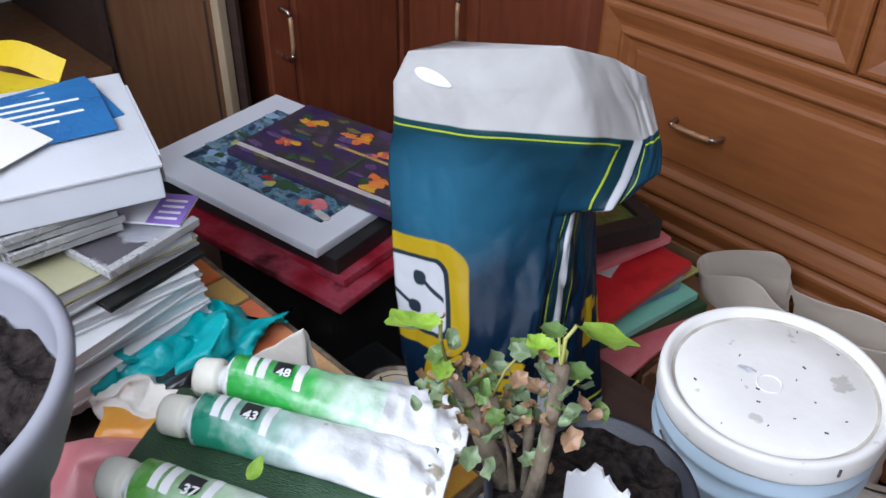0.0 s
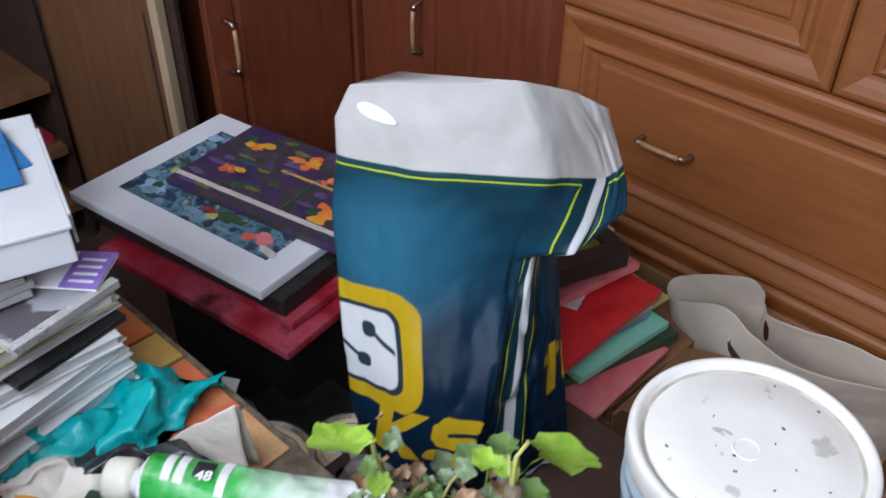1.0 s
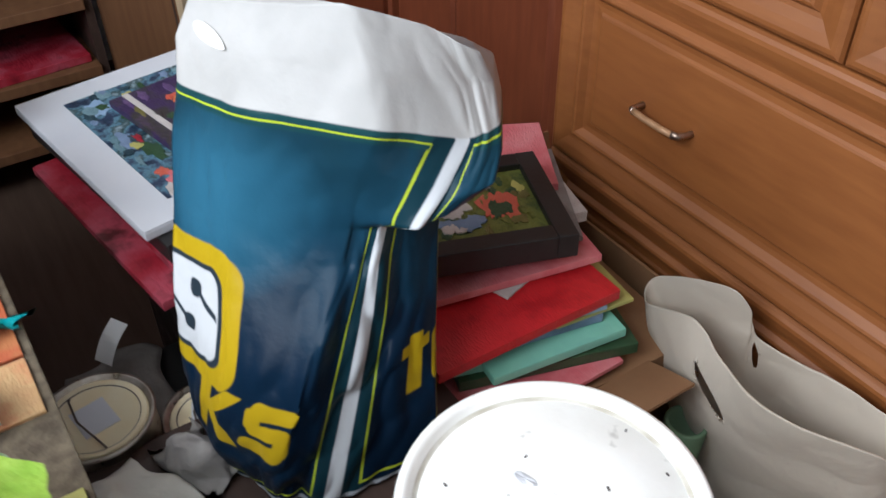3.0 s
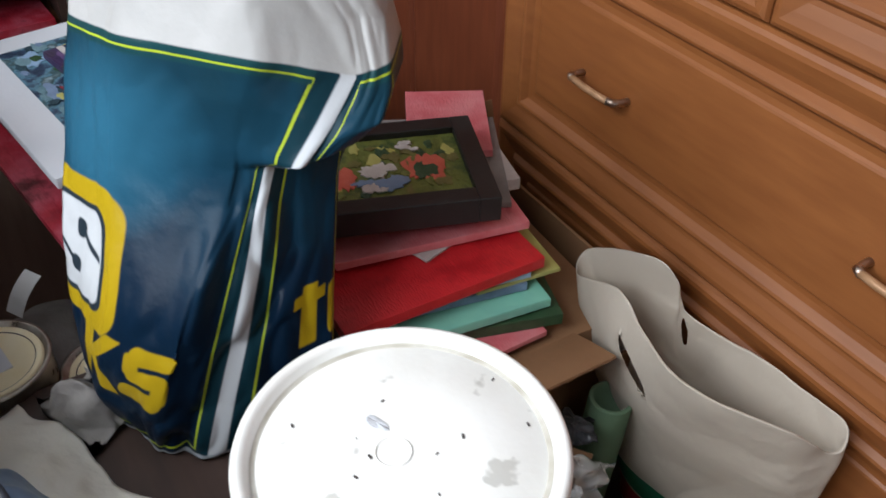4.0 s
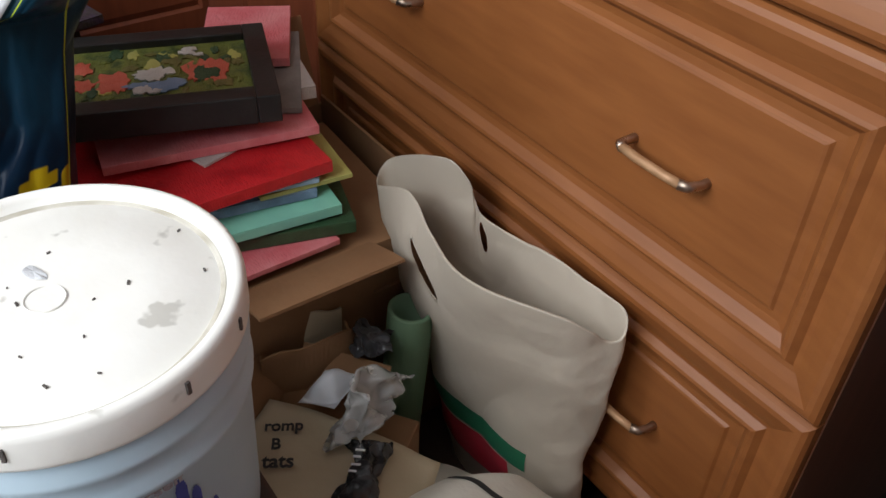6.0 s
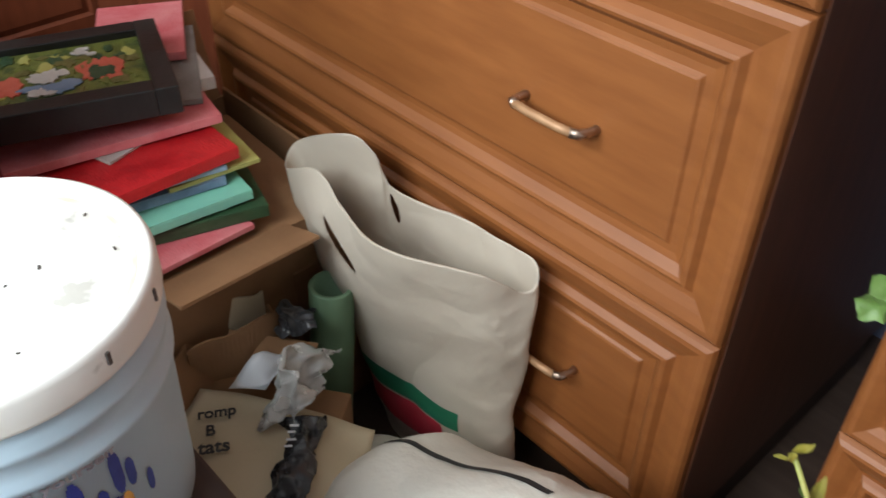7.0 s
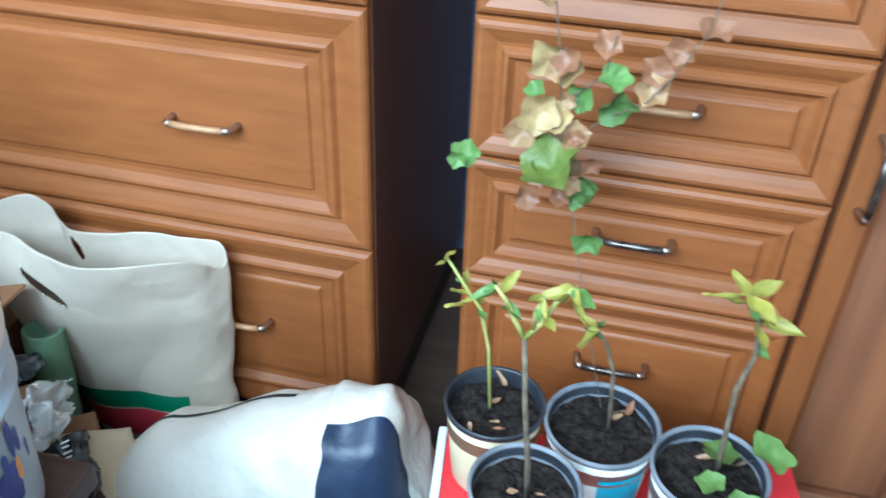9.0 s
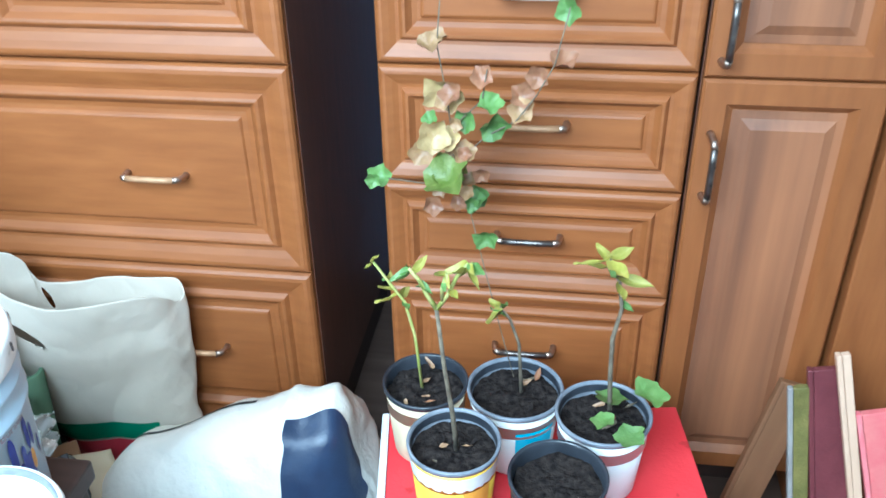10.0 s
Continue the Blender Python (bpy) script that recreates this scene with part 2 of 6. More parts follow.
def worn_label(name, dark, light, x0, x1):
    """Printed colour that wears off in flecks along the tube, from x0 to x1."""
    m = surface(name, dark, light, 30, 0.33, 0, 0.5, 55, crease=30)
    nodes, links = m.node_tree.nodes, m.node_tree.links
    b = nodes["Principled BSDF"]
    tc, sep, r = nodes.new("ShaderNodeTexCoord"), nodes.new("ShaderNodeSeparateXYZ"), nodes.new("ShaderNodeMapRange")
    links.new(tc.outputs["Object"], sep.inputs[0])
    r.inputs[1].default_value, r.inputs[2].default_value = x0, x1
    links.new(sep.outputs[0], r.inputs[0])
    fleck = noise_fac(nodes, links, 55, 5, (1, 0.35, 1), 0.25, 0.75)
    fac = math_node(nodes, links, "ADD", r.outputs[0], math_node(nodes, links, "MULTIPLY", math_node(nodes, links, "SUBTRACT", fleck, 0.55), 0.55))
    base = b.inputs["Base Color"].links[0].from_socket
    links.new(mix_colour(nodes, links, math_node(nodes, links, "MINIMUM", math_node(nodes, links, "MAXIMUM", fac, 0.0), 1.0), base, (0.84, 0.86, 0.85)), b.inputs["Base Color"])
    return m


M["tube_green"] = worn_label("green_label", (0.03, 0.36, 0.05), (0.05, 0.42, 0.07), 0.09, 0.215)
M["tube_viridian"] = worn_label("viridian_label", (0.015, 0.22, 0.13), (0.03, 0.29, 0.17), 0.06, 0.17)
M["tube_olive"] = worn_label("sap_green_label", (0.10, 0.30, 0.05), (0.14, 0.36, 0.07), 0.06, 0.17)
M["leaf_sage"] = leafy("greyish_green_leaf", (0.13, 0.19, 0.09), (0.22, 0.27, 0.15))
M["leaf_tan"] = leafy("tan_dried_leaf", (0.28, 0.165, 0.075), (0.36, 0.22, 0.11))
# White reflection on one upper drawer's bar, put into its base colour.
M["handle_glint"] = surface("bar_with_white_reflection", (0.72, 0.70, 0.66), (0.64, 0.62, 0.58), 40, 0.25)
M["navy_card"] = surface("dark_blue_card", (0.02, 0.035, 0.10), (0.03, 0.05, 0.13), 12, 0.5)
M["ink"] = surface("black_ink", (0.015, 0.015, 0.017), (0.03, 0.03, 0.03), 60, 0.6)
M["teal_film"] = surface("teal_nitrile", (0.0, 0.34, 0.36), (0.01, 0.42, 0.43), 12, 0.38, 0, 0.9, 60, crease=28)
M["rag_grey"] = surface("pale_grey_cloth", (0.55, 0.56, 0.58), (0.62, 0.62, 0.64), 20, 0.8, 0, 0.3)
M["rag_dark"] = surface("grey_rag", (0.22, 0.20, 0.19), (0.3, 0.28, 0.26), 30, 0.9, 0, 0.4)
M["black_frame"] = surface("black_frame", (0.012, 0.012, 0.012), (0.022, 0.021, 0.02), 30, 0.45, 0, 0.1)
M["brochure"] = surface("blue_brochure", (0.012, 0.105, 0.29), (0.02, 0.15, 0.36), 14, 0.3)
M["yellow_pack"] = surface("yellow_packaging", (0.78, 0.60, 0.02), (0.72, 0.5, 0.02), 12, 0.35)
M["orange_pack"] = surface("orange_packaging", (0.72, 0.30, 0.04), (0.78, 0.38, 0.05), 18, 0.4)
M["pink_pack"] = surface("pink_packaging", (0.68, 0.22, 0.24), (0.74, 0.32, 0.33), 12, 0.4)
M["brown_pack"] = surface("brown_packaging", (0.20, 0.09, 0.05), (0.34, 0.17, 0.09), 40, 0.4)
M["book_cover"] = surface("olive_grey_cover", (0.36, 0.34, 0.20), (0.42, 0.40, 0.25), 12, 0.5)
M["violet"] = surface("violet_cover", (0.22, 0.13, 0.45), (0.26, 0.16, 0.5), 20, 0.4)
M["cd_tray"] = surface("smoky_cd_insert", (0.30, 0.30, 0.33), (0.42, 0.42, 0.44), 15, 0.25, spots=((0.10, 0.09, 0.10), 14, 0.45))
M["mint"] = painted("mint_paint", [(0.18, 0.52, 0.38), (0.24, 0.58, 0.44), (0.2, 0.5, 0.4)], 6, 0.5, 0.2)
M["slate"] = painted("slate_blue_paint", [(0.12, 0.19, 0.30), (0.2, 0.28, 0.42), (0.1, 0.14, 0.22)], 8)
M["sky_p"] = painted("sky_blue_paint", [(0.25, 0.38, 0.55), (0.34, 0.46, 0.6)], 8)
M["olive_p"] = painted("olive_paint", [(0.48, 0.44, 0.12), (0.36, 0.36, 0.12)], 8)
M["red_p"] = painted("red_paint", [(0.42, 0.01, 0.015), (0.58, 0.02, 0.025), (0.5, 0.015, 0.02)], 20, 0.35, 0.4)
M["pink_p"] = painted("pink_paint", [(0.6, 0.12, 0.14), (0.7, 0.25, 0.26)], 18)
M["crimson_p"] = painted("crimson_paint", [(0.17, 0.006, 0.015), (0.33, 0.015, 0.03), (0.40, 0.06, 0.09), (0.08, 0.008, 0.010)], 9)
M["purple_p"] = painted("violet_painting", [(0.028, 0.018, 0.058), (0.050, 0.028, 0.092), (0.040, 0.038, 0.032), (0.09, 0.052, 0.12)], 14, seed=3)
M["teal_p"] = painted("teal_painting", [(0.012, 0.03, 0.06), (0.03, 0.05, 0.10), (0.12, 0.25, 0.33), (0.03, 0.06, 0.06), (0.3, 0.4, 0.45)], 26, seed=7)
M["green_p"] = painted("green_painting", [(0.09, 0.11, 0.02), (0.17, 0.19, 0.04), (0.04, 0.07, 0.02)], 30, seed=2)
M["coral_p"] = painted("coral_daub", [(0.55, 0.09, 0.05), (0.65, 0.15, 0.1)], 40)
M["maroon_p"] = painted("maroon_paint", [(0.10, 0.022, 0.028), (0.15, 0.036, 0.042)], 14)
M["teal_d"] = painted("dark_teal_daub", [(0.015, 0.04, 0.06), (0.03, 0.07, 0.09)], 40)
M["pale_teal_p"] = painted("pale_teal_daub", [(0.10, 0.20, 0.24), (0.20, 0.32, 0.36)], 40)
M["violet_d"] = painted("dull_violet_daub", [(0.09, 0.05, 0.15), (0.15, 0.09, 0.2)], 40)
M["olive_d"] = painted("dull_olive_daub", [(0.12, 0.11, 0.03), (0.2, 0.17, 0.05)], 40)
M["orange_p"] = painted("orange_daub", [(0.75, 0.14, 0.03), (0.7, 0.25, 0.05)], 30)
M["gold_p"] = painted("golden_daub", [(0.75, 0.38, 0.02), (0.65, 0.3, 0.03)], 30)
M["pale_p"] = painted("pale_daub", [(0.5, 0.45, 0.42), (0.62, 0.58, 0.55)], 30)
M["dkgreen_p"] = painted("dark_green_daub", [(0.02, 0.06, 0.025), (0.04, 0.09, 0.04)], 40)
M["ochre_p"] = painted("ochre_swatch", [(0.5, 0.3, 0.06), (0.58, 0.36, 0.1)], 14)
M["tan_p"] = painted("tan_swatch", [(0.60, 0.34, 0.16), (0.66, 0.42, 0.2), (0.62, 0.26, 0.12)], 18)
M["rust_p"] = painted("rust_swatch", [(0.48, 0.10, 0.045), (0.60, 0.16, 0.06), (0.54, 0.125, 0.055), (0.55, 0.20, 0.08)], 14)
M["rose_p"] = painted("rose_swatch", [(0.55, 0.1, 0.12), (0.6, 0.2, 0.18)], 14)


# ---- mesh helpers ----
def thing(name, m, label, category, group="", kind=""):
    ob = new(name)
    ob.matrix_world = m
    return tagged(ob, label, category, group, kind)


def part(name, bm, material, parent=None, label="", m=None, smooth=False):
    me = bpy.data.meshes.new(name)
    bmesh.ops.recalc_face_normals(bm, faces=bm.faces)
    bm.to_mesh(me)
    bm.free()
    if smooth:
        for p in me.polygons:
            p.use_smooth = True
    me.materials.append(material)
    ob = new(name, me)
    if parent:
        ob.parent = parent
    if m is not None:
        ob.matrix_local = m
    if label:
        tagged(ob, label)
    return ob


def solo(name, bm, material, m, label, category, group="", kind="", smooth=False):
    ob = part(name, bm, material, None, "", None, smooth)
    ob.matrix_world = m
    return tagged(ob, label, category, group, kind)


def box(x0, x1, y0, y1, z0, z1, bevel=0.0, bm=None):
    own = bm or bmesh.new()
    r = bmesh.ops.create_cube(own, size=1.0)
    for v in r["verts"]:
        v.co = Vector((x0 + (v.co.x + 0.5) * (x1 - x0), y0 + (v.co.y + 0.5) * (y1 - y0), z0 + (v.co.z + 0.5) * (z1 - z0)))
    if bevel:
        edges = {e for v in r["verts"] for e in v.link_edges}
        bmesh.ops.bevel(own, geom=list(edges), offset=bevel, segments=2, affect="EDGES", profile=0.6)
    return own


def lathe(profile, n=40, bm=None, wobble=0.0):
    """A turned shape round z; profile: (radius, height) from bottom to top."""
    bm = bm or bmesh.new()
    rings = []
    for r, z in profile:
        if r < 1e-6:
            rings.append([bm.verts.new((0, 0, z))])
        else:
            rings.append([bm.verts.new((r * math.cos(a) * (1 + wobble * math.sin(3 * a + z * 30)), r * math.sin(a), z))
                          for a in (2 * math.pi * i / n for i in range(n))])
    for a, b in zip(rings, rings[1:]):
        for i in range(n):
            j = (i + 1) % n
            if len(a) == 1 and len(b) == 1:
                continue
            if len(a) == 1:
                bm.faces.new((a[0], b[i], b[j]))
            elif len(b) == 1:
                bm.faces.new((a[i], a[j], b[0]))
            else:
                bm.faces.new((a[i], a[j], b[j], b[i]))
    return bm


def pipe(points, radii, n=8, bm=None):
    """A closed rod along points."""
    bm = bm or bmesh.new()
    pts = [Vector(p) for p in points]
    if isinstance(radii, (int, float)):
        radii = [radii] * len(pts)
    rings = []
    side = None
    for i, p in enumerate(pts):
        d = (pts[min(i + 1, len(pts) - 1)] - pts[max(i - 1, 0)]).normalized()
        if side is None:
            side = d.orthogonal().normalized()
        side = (side - d * side.dot(d)).normalized()
        up = d.cross(side)
        rings.append([bm.verts.new(p + (side * math.cos(a) + up * math.sin(a)) * radii[i]) for a in (2 * math.pi * k / n for k in range(n))])
    for a, b in zip(rings, rings[1:]):
        for i in range(n):
            bm.faces.new((a[i], a[(i + 1) % n], b[(i + 1) % n], b[i]))
    bm.faces.new(rings[0][::-1])
    bm.faces.new(rings[-1])
    return bm


def sheet(fn, nu, nv, thick=0.0, bm=None):
    """A surface fn(u, v), u and v from 0 to 1, with a back at thick under it."""
    bm = bm or bmesh.new()
    g = [[Vector(fn(i / nu, j / nv)) for j in range(nv + 1)] for i in range(nu + 1)]
    top = [[bm.verts.new(p) for p in row] for row in g]
    for i in range(nu):
        for j in range(nv):
            bm.faces.new((top[i][j], top[i + 1][j], top[i + 1][j + 1], top[i][j + 1]))
    if thick:
        low = []
        for i in range(nu + 1):
            row = []
            for j in range(nv + 1):
                du = g[min(i + 1, nu)][j] - g[max(i - 1, 0)][j]
                dv = g[i][min(j + 1, nv)] - g[i][max(j - 1, 0)]
                n = du.cross(dv)
                n = n.normalized() if n.length > 1e-9 else Vector((0, 0, 1))
                row.append(bm.verts.new(g[i][j] - n * thick))
            low.append(row)
        for i in range(nu):
            for j in range(nv):
                bm.faces.new((low[i][j], low[i][j + 1], low[i + 1][j + 1], low[i + 1][j]))
        rim = [(i, 0) for i in range(nu)] + [(nu, j) for j in range(nv)] + [(i, nv) for i in range(nu, 0, -1)] + [(0, j) for j in range(nv, 0, -1)]
        for (i, j), (k, l) in zip(rim, rim[1:] + rim[:1]):
            bm.faces.new((top[i][j], low[i][j], low[k][l], top[k][l]))
    return bm


def stepped_front(w, h, steps, bm=None):
    """A moulded front in the xz plane facing -y, centred; steps: (inset, forward)."""
    bm = bm or bmesh.new()
    loops = []
    for inset, fwd in steps:
        a, b = w / 2 - inset, h / 2 - inset
        loops.append([bm.verts.new((x, -fwd, z)) for x, z in ((-a, -b), (a, -b), (a, b), (-a, b))])
    for p, q in zip(loops, loops[1:]):
        for i in range(4):
            bm.faces.new((p[i], p[(i + 1) % 4], q[(i + 1) % 4], q[i]))
    bm.faces.new(loops[-1])
    bm.faces.new(loops[0][::-1])
    return bm


def rough_point(p, size, freq, seed=0.0):
    v = Vector(p) * freq + Vector((seed, seed * 2.3, seed * 0.7))
    return Vector(p) + noise.noise_vector(v) * size


def crumple(bm, size, freq, seed=0.0):
    for v in bm.verts:
        v.co = rough_point(v.co, size, freq, seed)
    return bm


def folds(p, size, freq, seed=0.0):
    """Sharp creases of film and paper: ridged noise pushes the point about."""
    v = Vector(p) * freq + Vector((seed, seed * 1.3, seed * 2.1))
    a = abs(noise.noise(v)) + 0.5 * abs(noise.noise(v * 2.1 + Vector((7, 3, 1))))
    b = abs(noise.noise(v + Vector((31, 17, 5))))
    return Vector((0.3 - a, 0.3 - b, 0.25 - a * 0.6)) * size


def text_mesh(body, size, depth=0.0004):
    c = bpy.data.curves.new("writing", "FONT")
    c.body, c.size, c.extrude, c.offset = body, size, depth, size * 0.022
    ob = new("writing", c)
    me = bpy.data.meshes.new_from_object(ob.evaluated_get(bpy.context.evaluated_depsgraph_get()))
    bpy.data.objects.remove(ob)
    bm = bmesh.new()
    bm.from_mesh(me)
    bpy.data.meshes.remove(me)
    return bm


def lerp(a, b, t):
    return tuple(x + (y - x) * t for x, y in zip(a, b))


def keyed(table, z):
    """Interpolates rows (z, point) at z."""
    if z <= table[0][0]:
        return table[0][1]
    for (za, a), (zb, b) in zip(table, table[1:]):
        if z <= zb:
            t = (z - za) / (zb - za)
            return lerp(a, b, t * t * (3 - 2 * t))
    return table[-1][1]


# ---- the room ----
def wall_with_hole(x0, x1, z0, z1, hx0, hx1, hz0, hz1, y0, y1):
    bm = bmesh.new()
    for a, b, c, d in ((x0, hx0, z0, z1), (hx1, x1, z0, z1), (hx0, hx1, z0, hz0), (hx0, hx1, hz1, z1)):
        box(a, b, y0, y1, c, d, bm=bm)
    return bm


ROOM = (-2.75, 1.75, -0.72, 1.92, 2.5)
I = Matrix.Identity(4)
X0, X1, Y0, Y1, ZC = ROOM
solo("floor", box(X0, X1, Y0, Y1, -0.1, 0), M["floor"], I, "dark worn wooden floor boards", "floor", kind="structure")
solo("ceiling", box(X0, X1, Y0, Y1, ZC, ZC + 0.1), M["plaster"], I, "plain pale plaster ceiling", "ceiling", kind="structure")
solo("wall_north", box(X0, X1, Y1, Y1 + 0.15, 0, ZC), M["gap_shade"], I, "plain wall behind the cabinets with gap shade put into its colour", "wall", kind="structure")
solo("wall_west", box(X0 - 0.15, X0, Y0, Y1, 0, ZC), M["plaster"], I, "plain pale plaster wall", "wall", kind="structure")
solo("wall_east", box(X1, X1 + 0.15, Y0, Y1, 0, ZC), M["plaster"], I, "plain pale plaster wall", "wall", kind="structure")
solo("wall_south", wall_with_hole(X0, X1, 0, ZC, -1.75, 0.45, 1.15, 2.4, Y0 - 0.2, Y0), M["plaster"], I, "pale plaster wall with a window opening", "wall", kind="structure")
wf = bmesh.new()
for a, b, c, d in ((-1.75, 0.45, 1.15, 1.2), (-1.75, 0.45, 2.35, 2.4), (-1.75, -1.7, 1.2, 2.35), (0.4, 0.45, 1.2, 2.35), (-0.68, -0.62, 1.2, 2.35)):
    box(a, b, Y0 - 0.16, Y0 - 0.1, c, d, bm=wf)
solo("window_1", wf, M["white_paper"], I, "white painted window frame", "window", kind="structure")

# ---- cabinets ----
FRONT = [(0, 0), (0, 0.013), (0.003, 0.018), (0.008, 0.021), (0.014, 0.0215), (0.026, 0.018), (0.038, 0.0135), (0.044, 0.0125), (0.047, 0.016), (0.050, 0.0195), (0.054, 0.0208), (0.058, 0.0195), (0.062, 0.015), (0.066, 0.0105), (0.074, 0.009), (0.082, 0.0095), (0.085, 0.0125), (0.088, 0.0135)]
SMALL = [(0, 0), (0, 0.013), (0.003, 0.018), (0.007, 0.021), (0.011, 0.0215), (0.020, 0.018), (0.028, 0.0135), (0.033, 0.0125), (0.036, 0.017), (0.039, 0.0205), (0.043, 0.0205), (0.047, 0.015), (0.051, 0.0105), (0.058, 0.009), (0.063, 0.0095), (0.066, 0.0125), (0.069, 0.0135)]


def bow_handle(parent, m, bar, length=0.092):
    h = length / 2
    root = part("handle", pipe([(-h * 0.86, -0.03, 0.0), (-h * 0.4, -0.032, 0), (h * 0.4, -0.032, 0), (h * 0.86, -0.03, 0.0)], 0.0049, 12), bar, parent, "slim metal bar handle", m, True)
    for s in (-1, 1):
        part("post", pipe([(s * h * 1.04, 0.003, -0.004), (s * h * 1.04, -0.012, -0.003), (s * h * 0.98, -0.026, -0.001), (s * h * 0.8, -0.031, 0)], [0.0056, 0.0048, 0.0053, 0.0056], 10), M["chrome"], root, "worn chrome post", None, True)
    return root


def front(parent, name, x0, x1, z0, z1, y, steps, material, handles=(), upright=False, bar="bar_metal", gap=0.0015):
    w, h = x1 - x0 - 2 * gap, z1 - z0 - 2 * gap
    ob = part(name, stepped_front(w, h, steps), material, parent, "", pose((x0 + x1) / 2, y, (z0 + z1) / 2))
    for hx, hz in handles:
        bow_handle(ob, pose(hx - (x0 + x1) / 2, -0.012 if not upright else -0.02, hz - (z0 + z1) / 2, 0, 90 if upright else 0, 0), M[bar])
    return ob


FACE = 1.27
CX0, CX1 = -1.073, -0.118
cab = thing("drawer_cabinet", pose(0, 0, 0), "wide orange-brown cherry wood drawer cabinet with moulded fronts", "cabinet")
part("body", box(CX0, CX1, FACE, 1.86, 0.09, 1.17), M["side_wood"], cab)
part("plinth", box(CX0 + 0.01, CX1 - 0.01, FACE + 0.05, 1.84, 0, 0.09), M["dark_wood"], cab)
front(cab, "drawer", CX0, CX1, 0.443, 0.797, FACE, FRONT, M["cherry"], [(-0.832, 0.617), (-0.352, 0.617)])
front(cab, "drawer", CX0, CX1, 0.092, 0.443, FACE, FRONT, M["cherry"], [(-0.832, 0.282), (-0.335, 0.282)])
front(cab, "drawer", CX0, -0.597, 0.797, 1.16, FACE, FRONT, M["cherry"], [(-0.835, 0.99)])
front(cab, "drawer", -0.597, CX1, 0.797, 1.16, FACE, FRONT, M["cherry"], [(-0.36, 0.99)])
solo("countertop", box(CX0 - 0.01, CX1 + 0.01, FACE - 0.04, 1.88, 1.17, 1.20, 0.004), M["dark_wood"], I, "dark worktop lying on the wide drawer cabinet", "worktop")

UX0, UX1 = 0.010, 0.453
cab2 = thing("drawer_unit", pose(0, 0, 0), "narrow cherry wood drawer unit with moulded fronts", "cabinet")
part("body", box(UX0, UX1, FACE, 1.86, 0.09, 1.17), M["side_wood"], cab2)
part("plinth", box(UX0 + 0.01, UX1 - 0.01, FACE + 0.05, 1.84, 0, 0.09), M["dark_wood"], cab2)
for z0, z1, bar in ((0.805, 0.99, "handle_glint"), (0.622, 0.805, "bar_metal"), (0.436, 0.622, "dark_metal"), (0.99, 1.16, "bar_metal")):
    front(cab2, "drawer", UX0, UX1, z0, z1, FACE, SMALL, M["cherry"], [(0.232, z0 + 0.106)], bar=bar)
front(cab2, "drawer", UX0, UX1, 0.092, 0.436, FACE, SMALL, M["cherry"], [(0.232, 0.33)], bar="dark_metal")

cup = thing("cupboard", pose(0, 0, 0), "cherry wood cupboard with tall grain-panelled doors", "cabinet")
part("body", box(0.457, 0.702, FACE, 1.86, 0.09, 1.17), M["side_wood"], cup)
part("plinth", box(0.467, 0.69, FACE + 0.05, 1.84, 0, 0.09), M["dark_wood"], cup)


def grain_door(x0, x1, z0, z1, hz):
    d = front(cup, "door", x0, x1, z0, z1, FACE, [(0, 0), (0, 0.016), (0.004, 0.02), (0.034, 0.02), (0.039, 0.014), (0.045, 0.008)], M["cherry_v"], [(x0 + 0.024, hz)], True, "dark_metal")
    part("door_panel", stepped_front(x1 - x0 - 0.094, z1 - z0 - 0.094, [(0, 0.006), (0, 0.009), (0.012, 0.010), (0.026, 0.017)]), M["grain_panel"], d, "darkly banded wood panel")


grain_door(0.457, 0.702, 0.092, 0.80, 0.673)
grain_door(0.457, 0.702, 0.80, 1.16, 0.873)
solo("cabinet_side", box(0.708, 1.2, FACE - 0.03, 1.86, 0.0, 1.17, 0.003), M["cherry_v"], I, "plain cherry wood end panel beside the cupboard", "panel")

cor = thing("corner_cabinet", pose(0, 0, 0), "red-brown wooden corner cabinet with flat doors", "cabinet")
part("body", box(-2.2, -1.69, 1.02, 1.86, 0.09, 1.5), M["mahogany"], cor)
part("body", box(-1.66, CX0 - 0.02, 1.30, 1.86, 0.09, 1.5), M["mahogany"], cor)
DOOR = [(0, 0), (0, 0.016), (0.003, 0.018), (0.06, 0.018), (0.066, 0.010), (0.08, 0.016)]
da = part("door", stepped_front(0.44, 1.3, DOOR), M["mahogany"], cor, "", pose(-1.69, 1.13, 0.85, 0, 0, 90))
bow_handle(da, pose(-0.18, -0.018, -0.225, 0, 90, 0), M["bar_metal"], 0.105)
db = part("door", stepped_front(0.43, 1.3, DOOR), M["mahogany"], cor, "", pose(-1.275, 1.30, 0.85))
bow_handle(db, pose(-0.172, -0.018, -0.215, 0, 90, 0), M["bar_metal"], 0.105)

ply = thing("plywood_sheet", pose(-1.815, 0.890, 0.0, 0, 0, 16.5), "tall scuffed plywood sheet leaning beside the corner cabinet", "wood panel")
part("sheet", box(-0.375, -0.022, 0.0, 0.012, 0.0, 1.5, 0.001), M["plywood"], ply)
part("edge_strip", box(-0.022, 0.0, -0.010, 0.016, 0.0, 1.5, 0.003), M["pale_wood"], ply, "pale wooden edge strip")
part("backing_board", box(-0.10, 0.022, 0.020, 0.034, 0.0, 1.5, 0.002), M["dark_wood"], ply, "dark brown board behind the strip")
for x, z, h in ((-0.048, 0.30, 0.36), (-0.060, 0.74, 0.09)):
    part("scratch", box(x - 0.004, x + 0.004, -0.0006, 0.0, z, z + h), M["dark_wood"], ply, "dark vertical scratch")

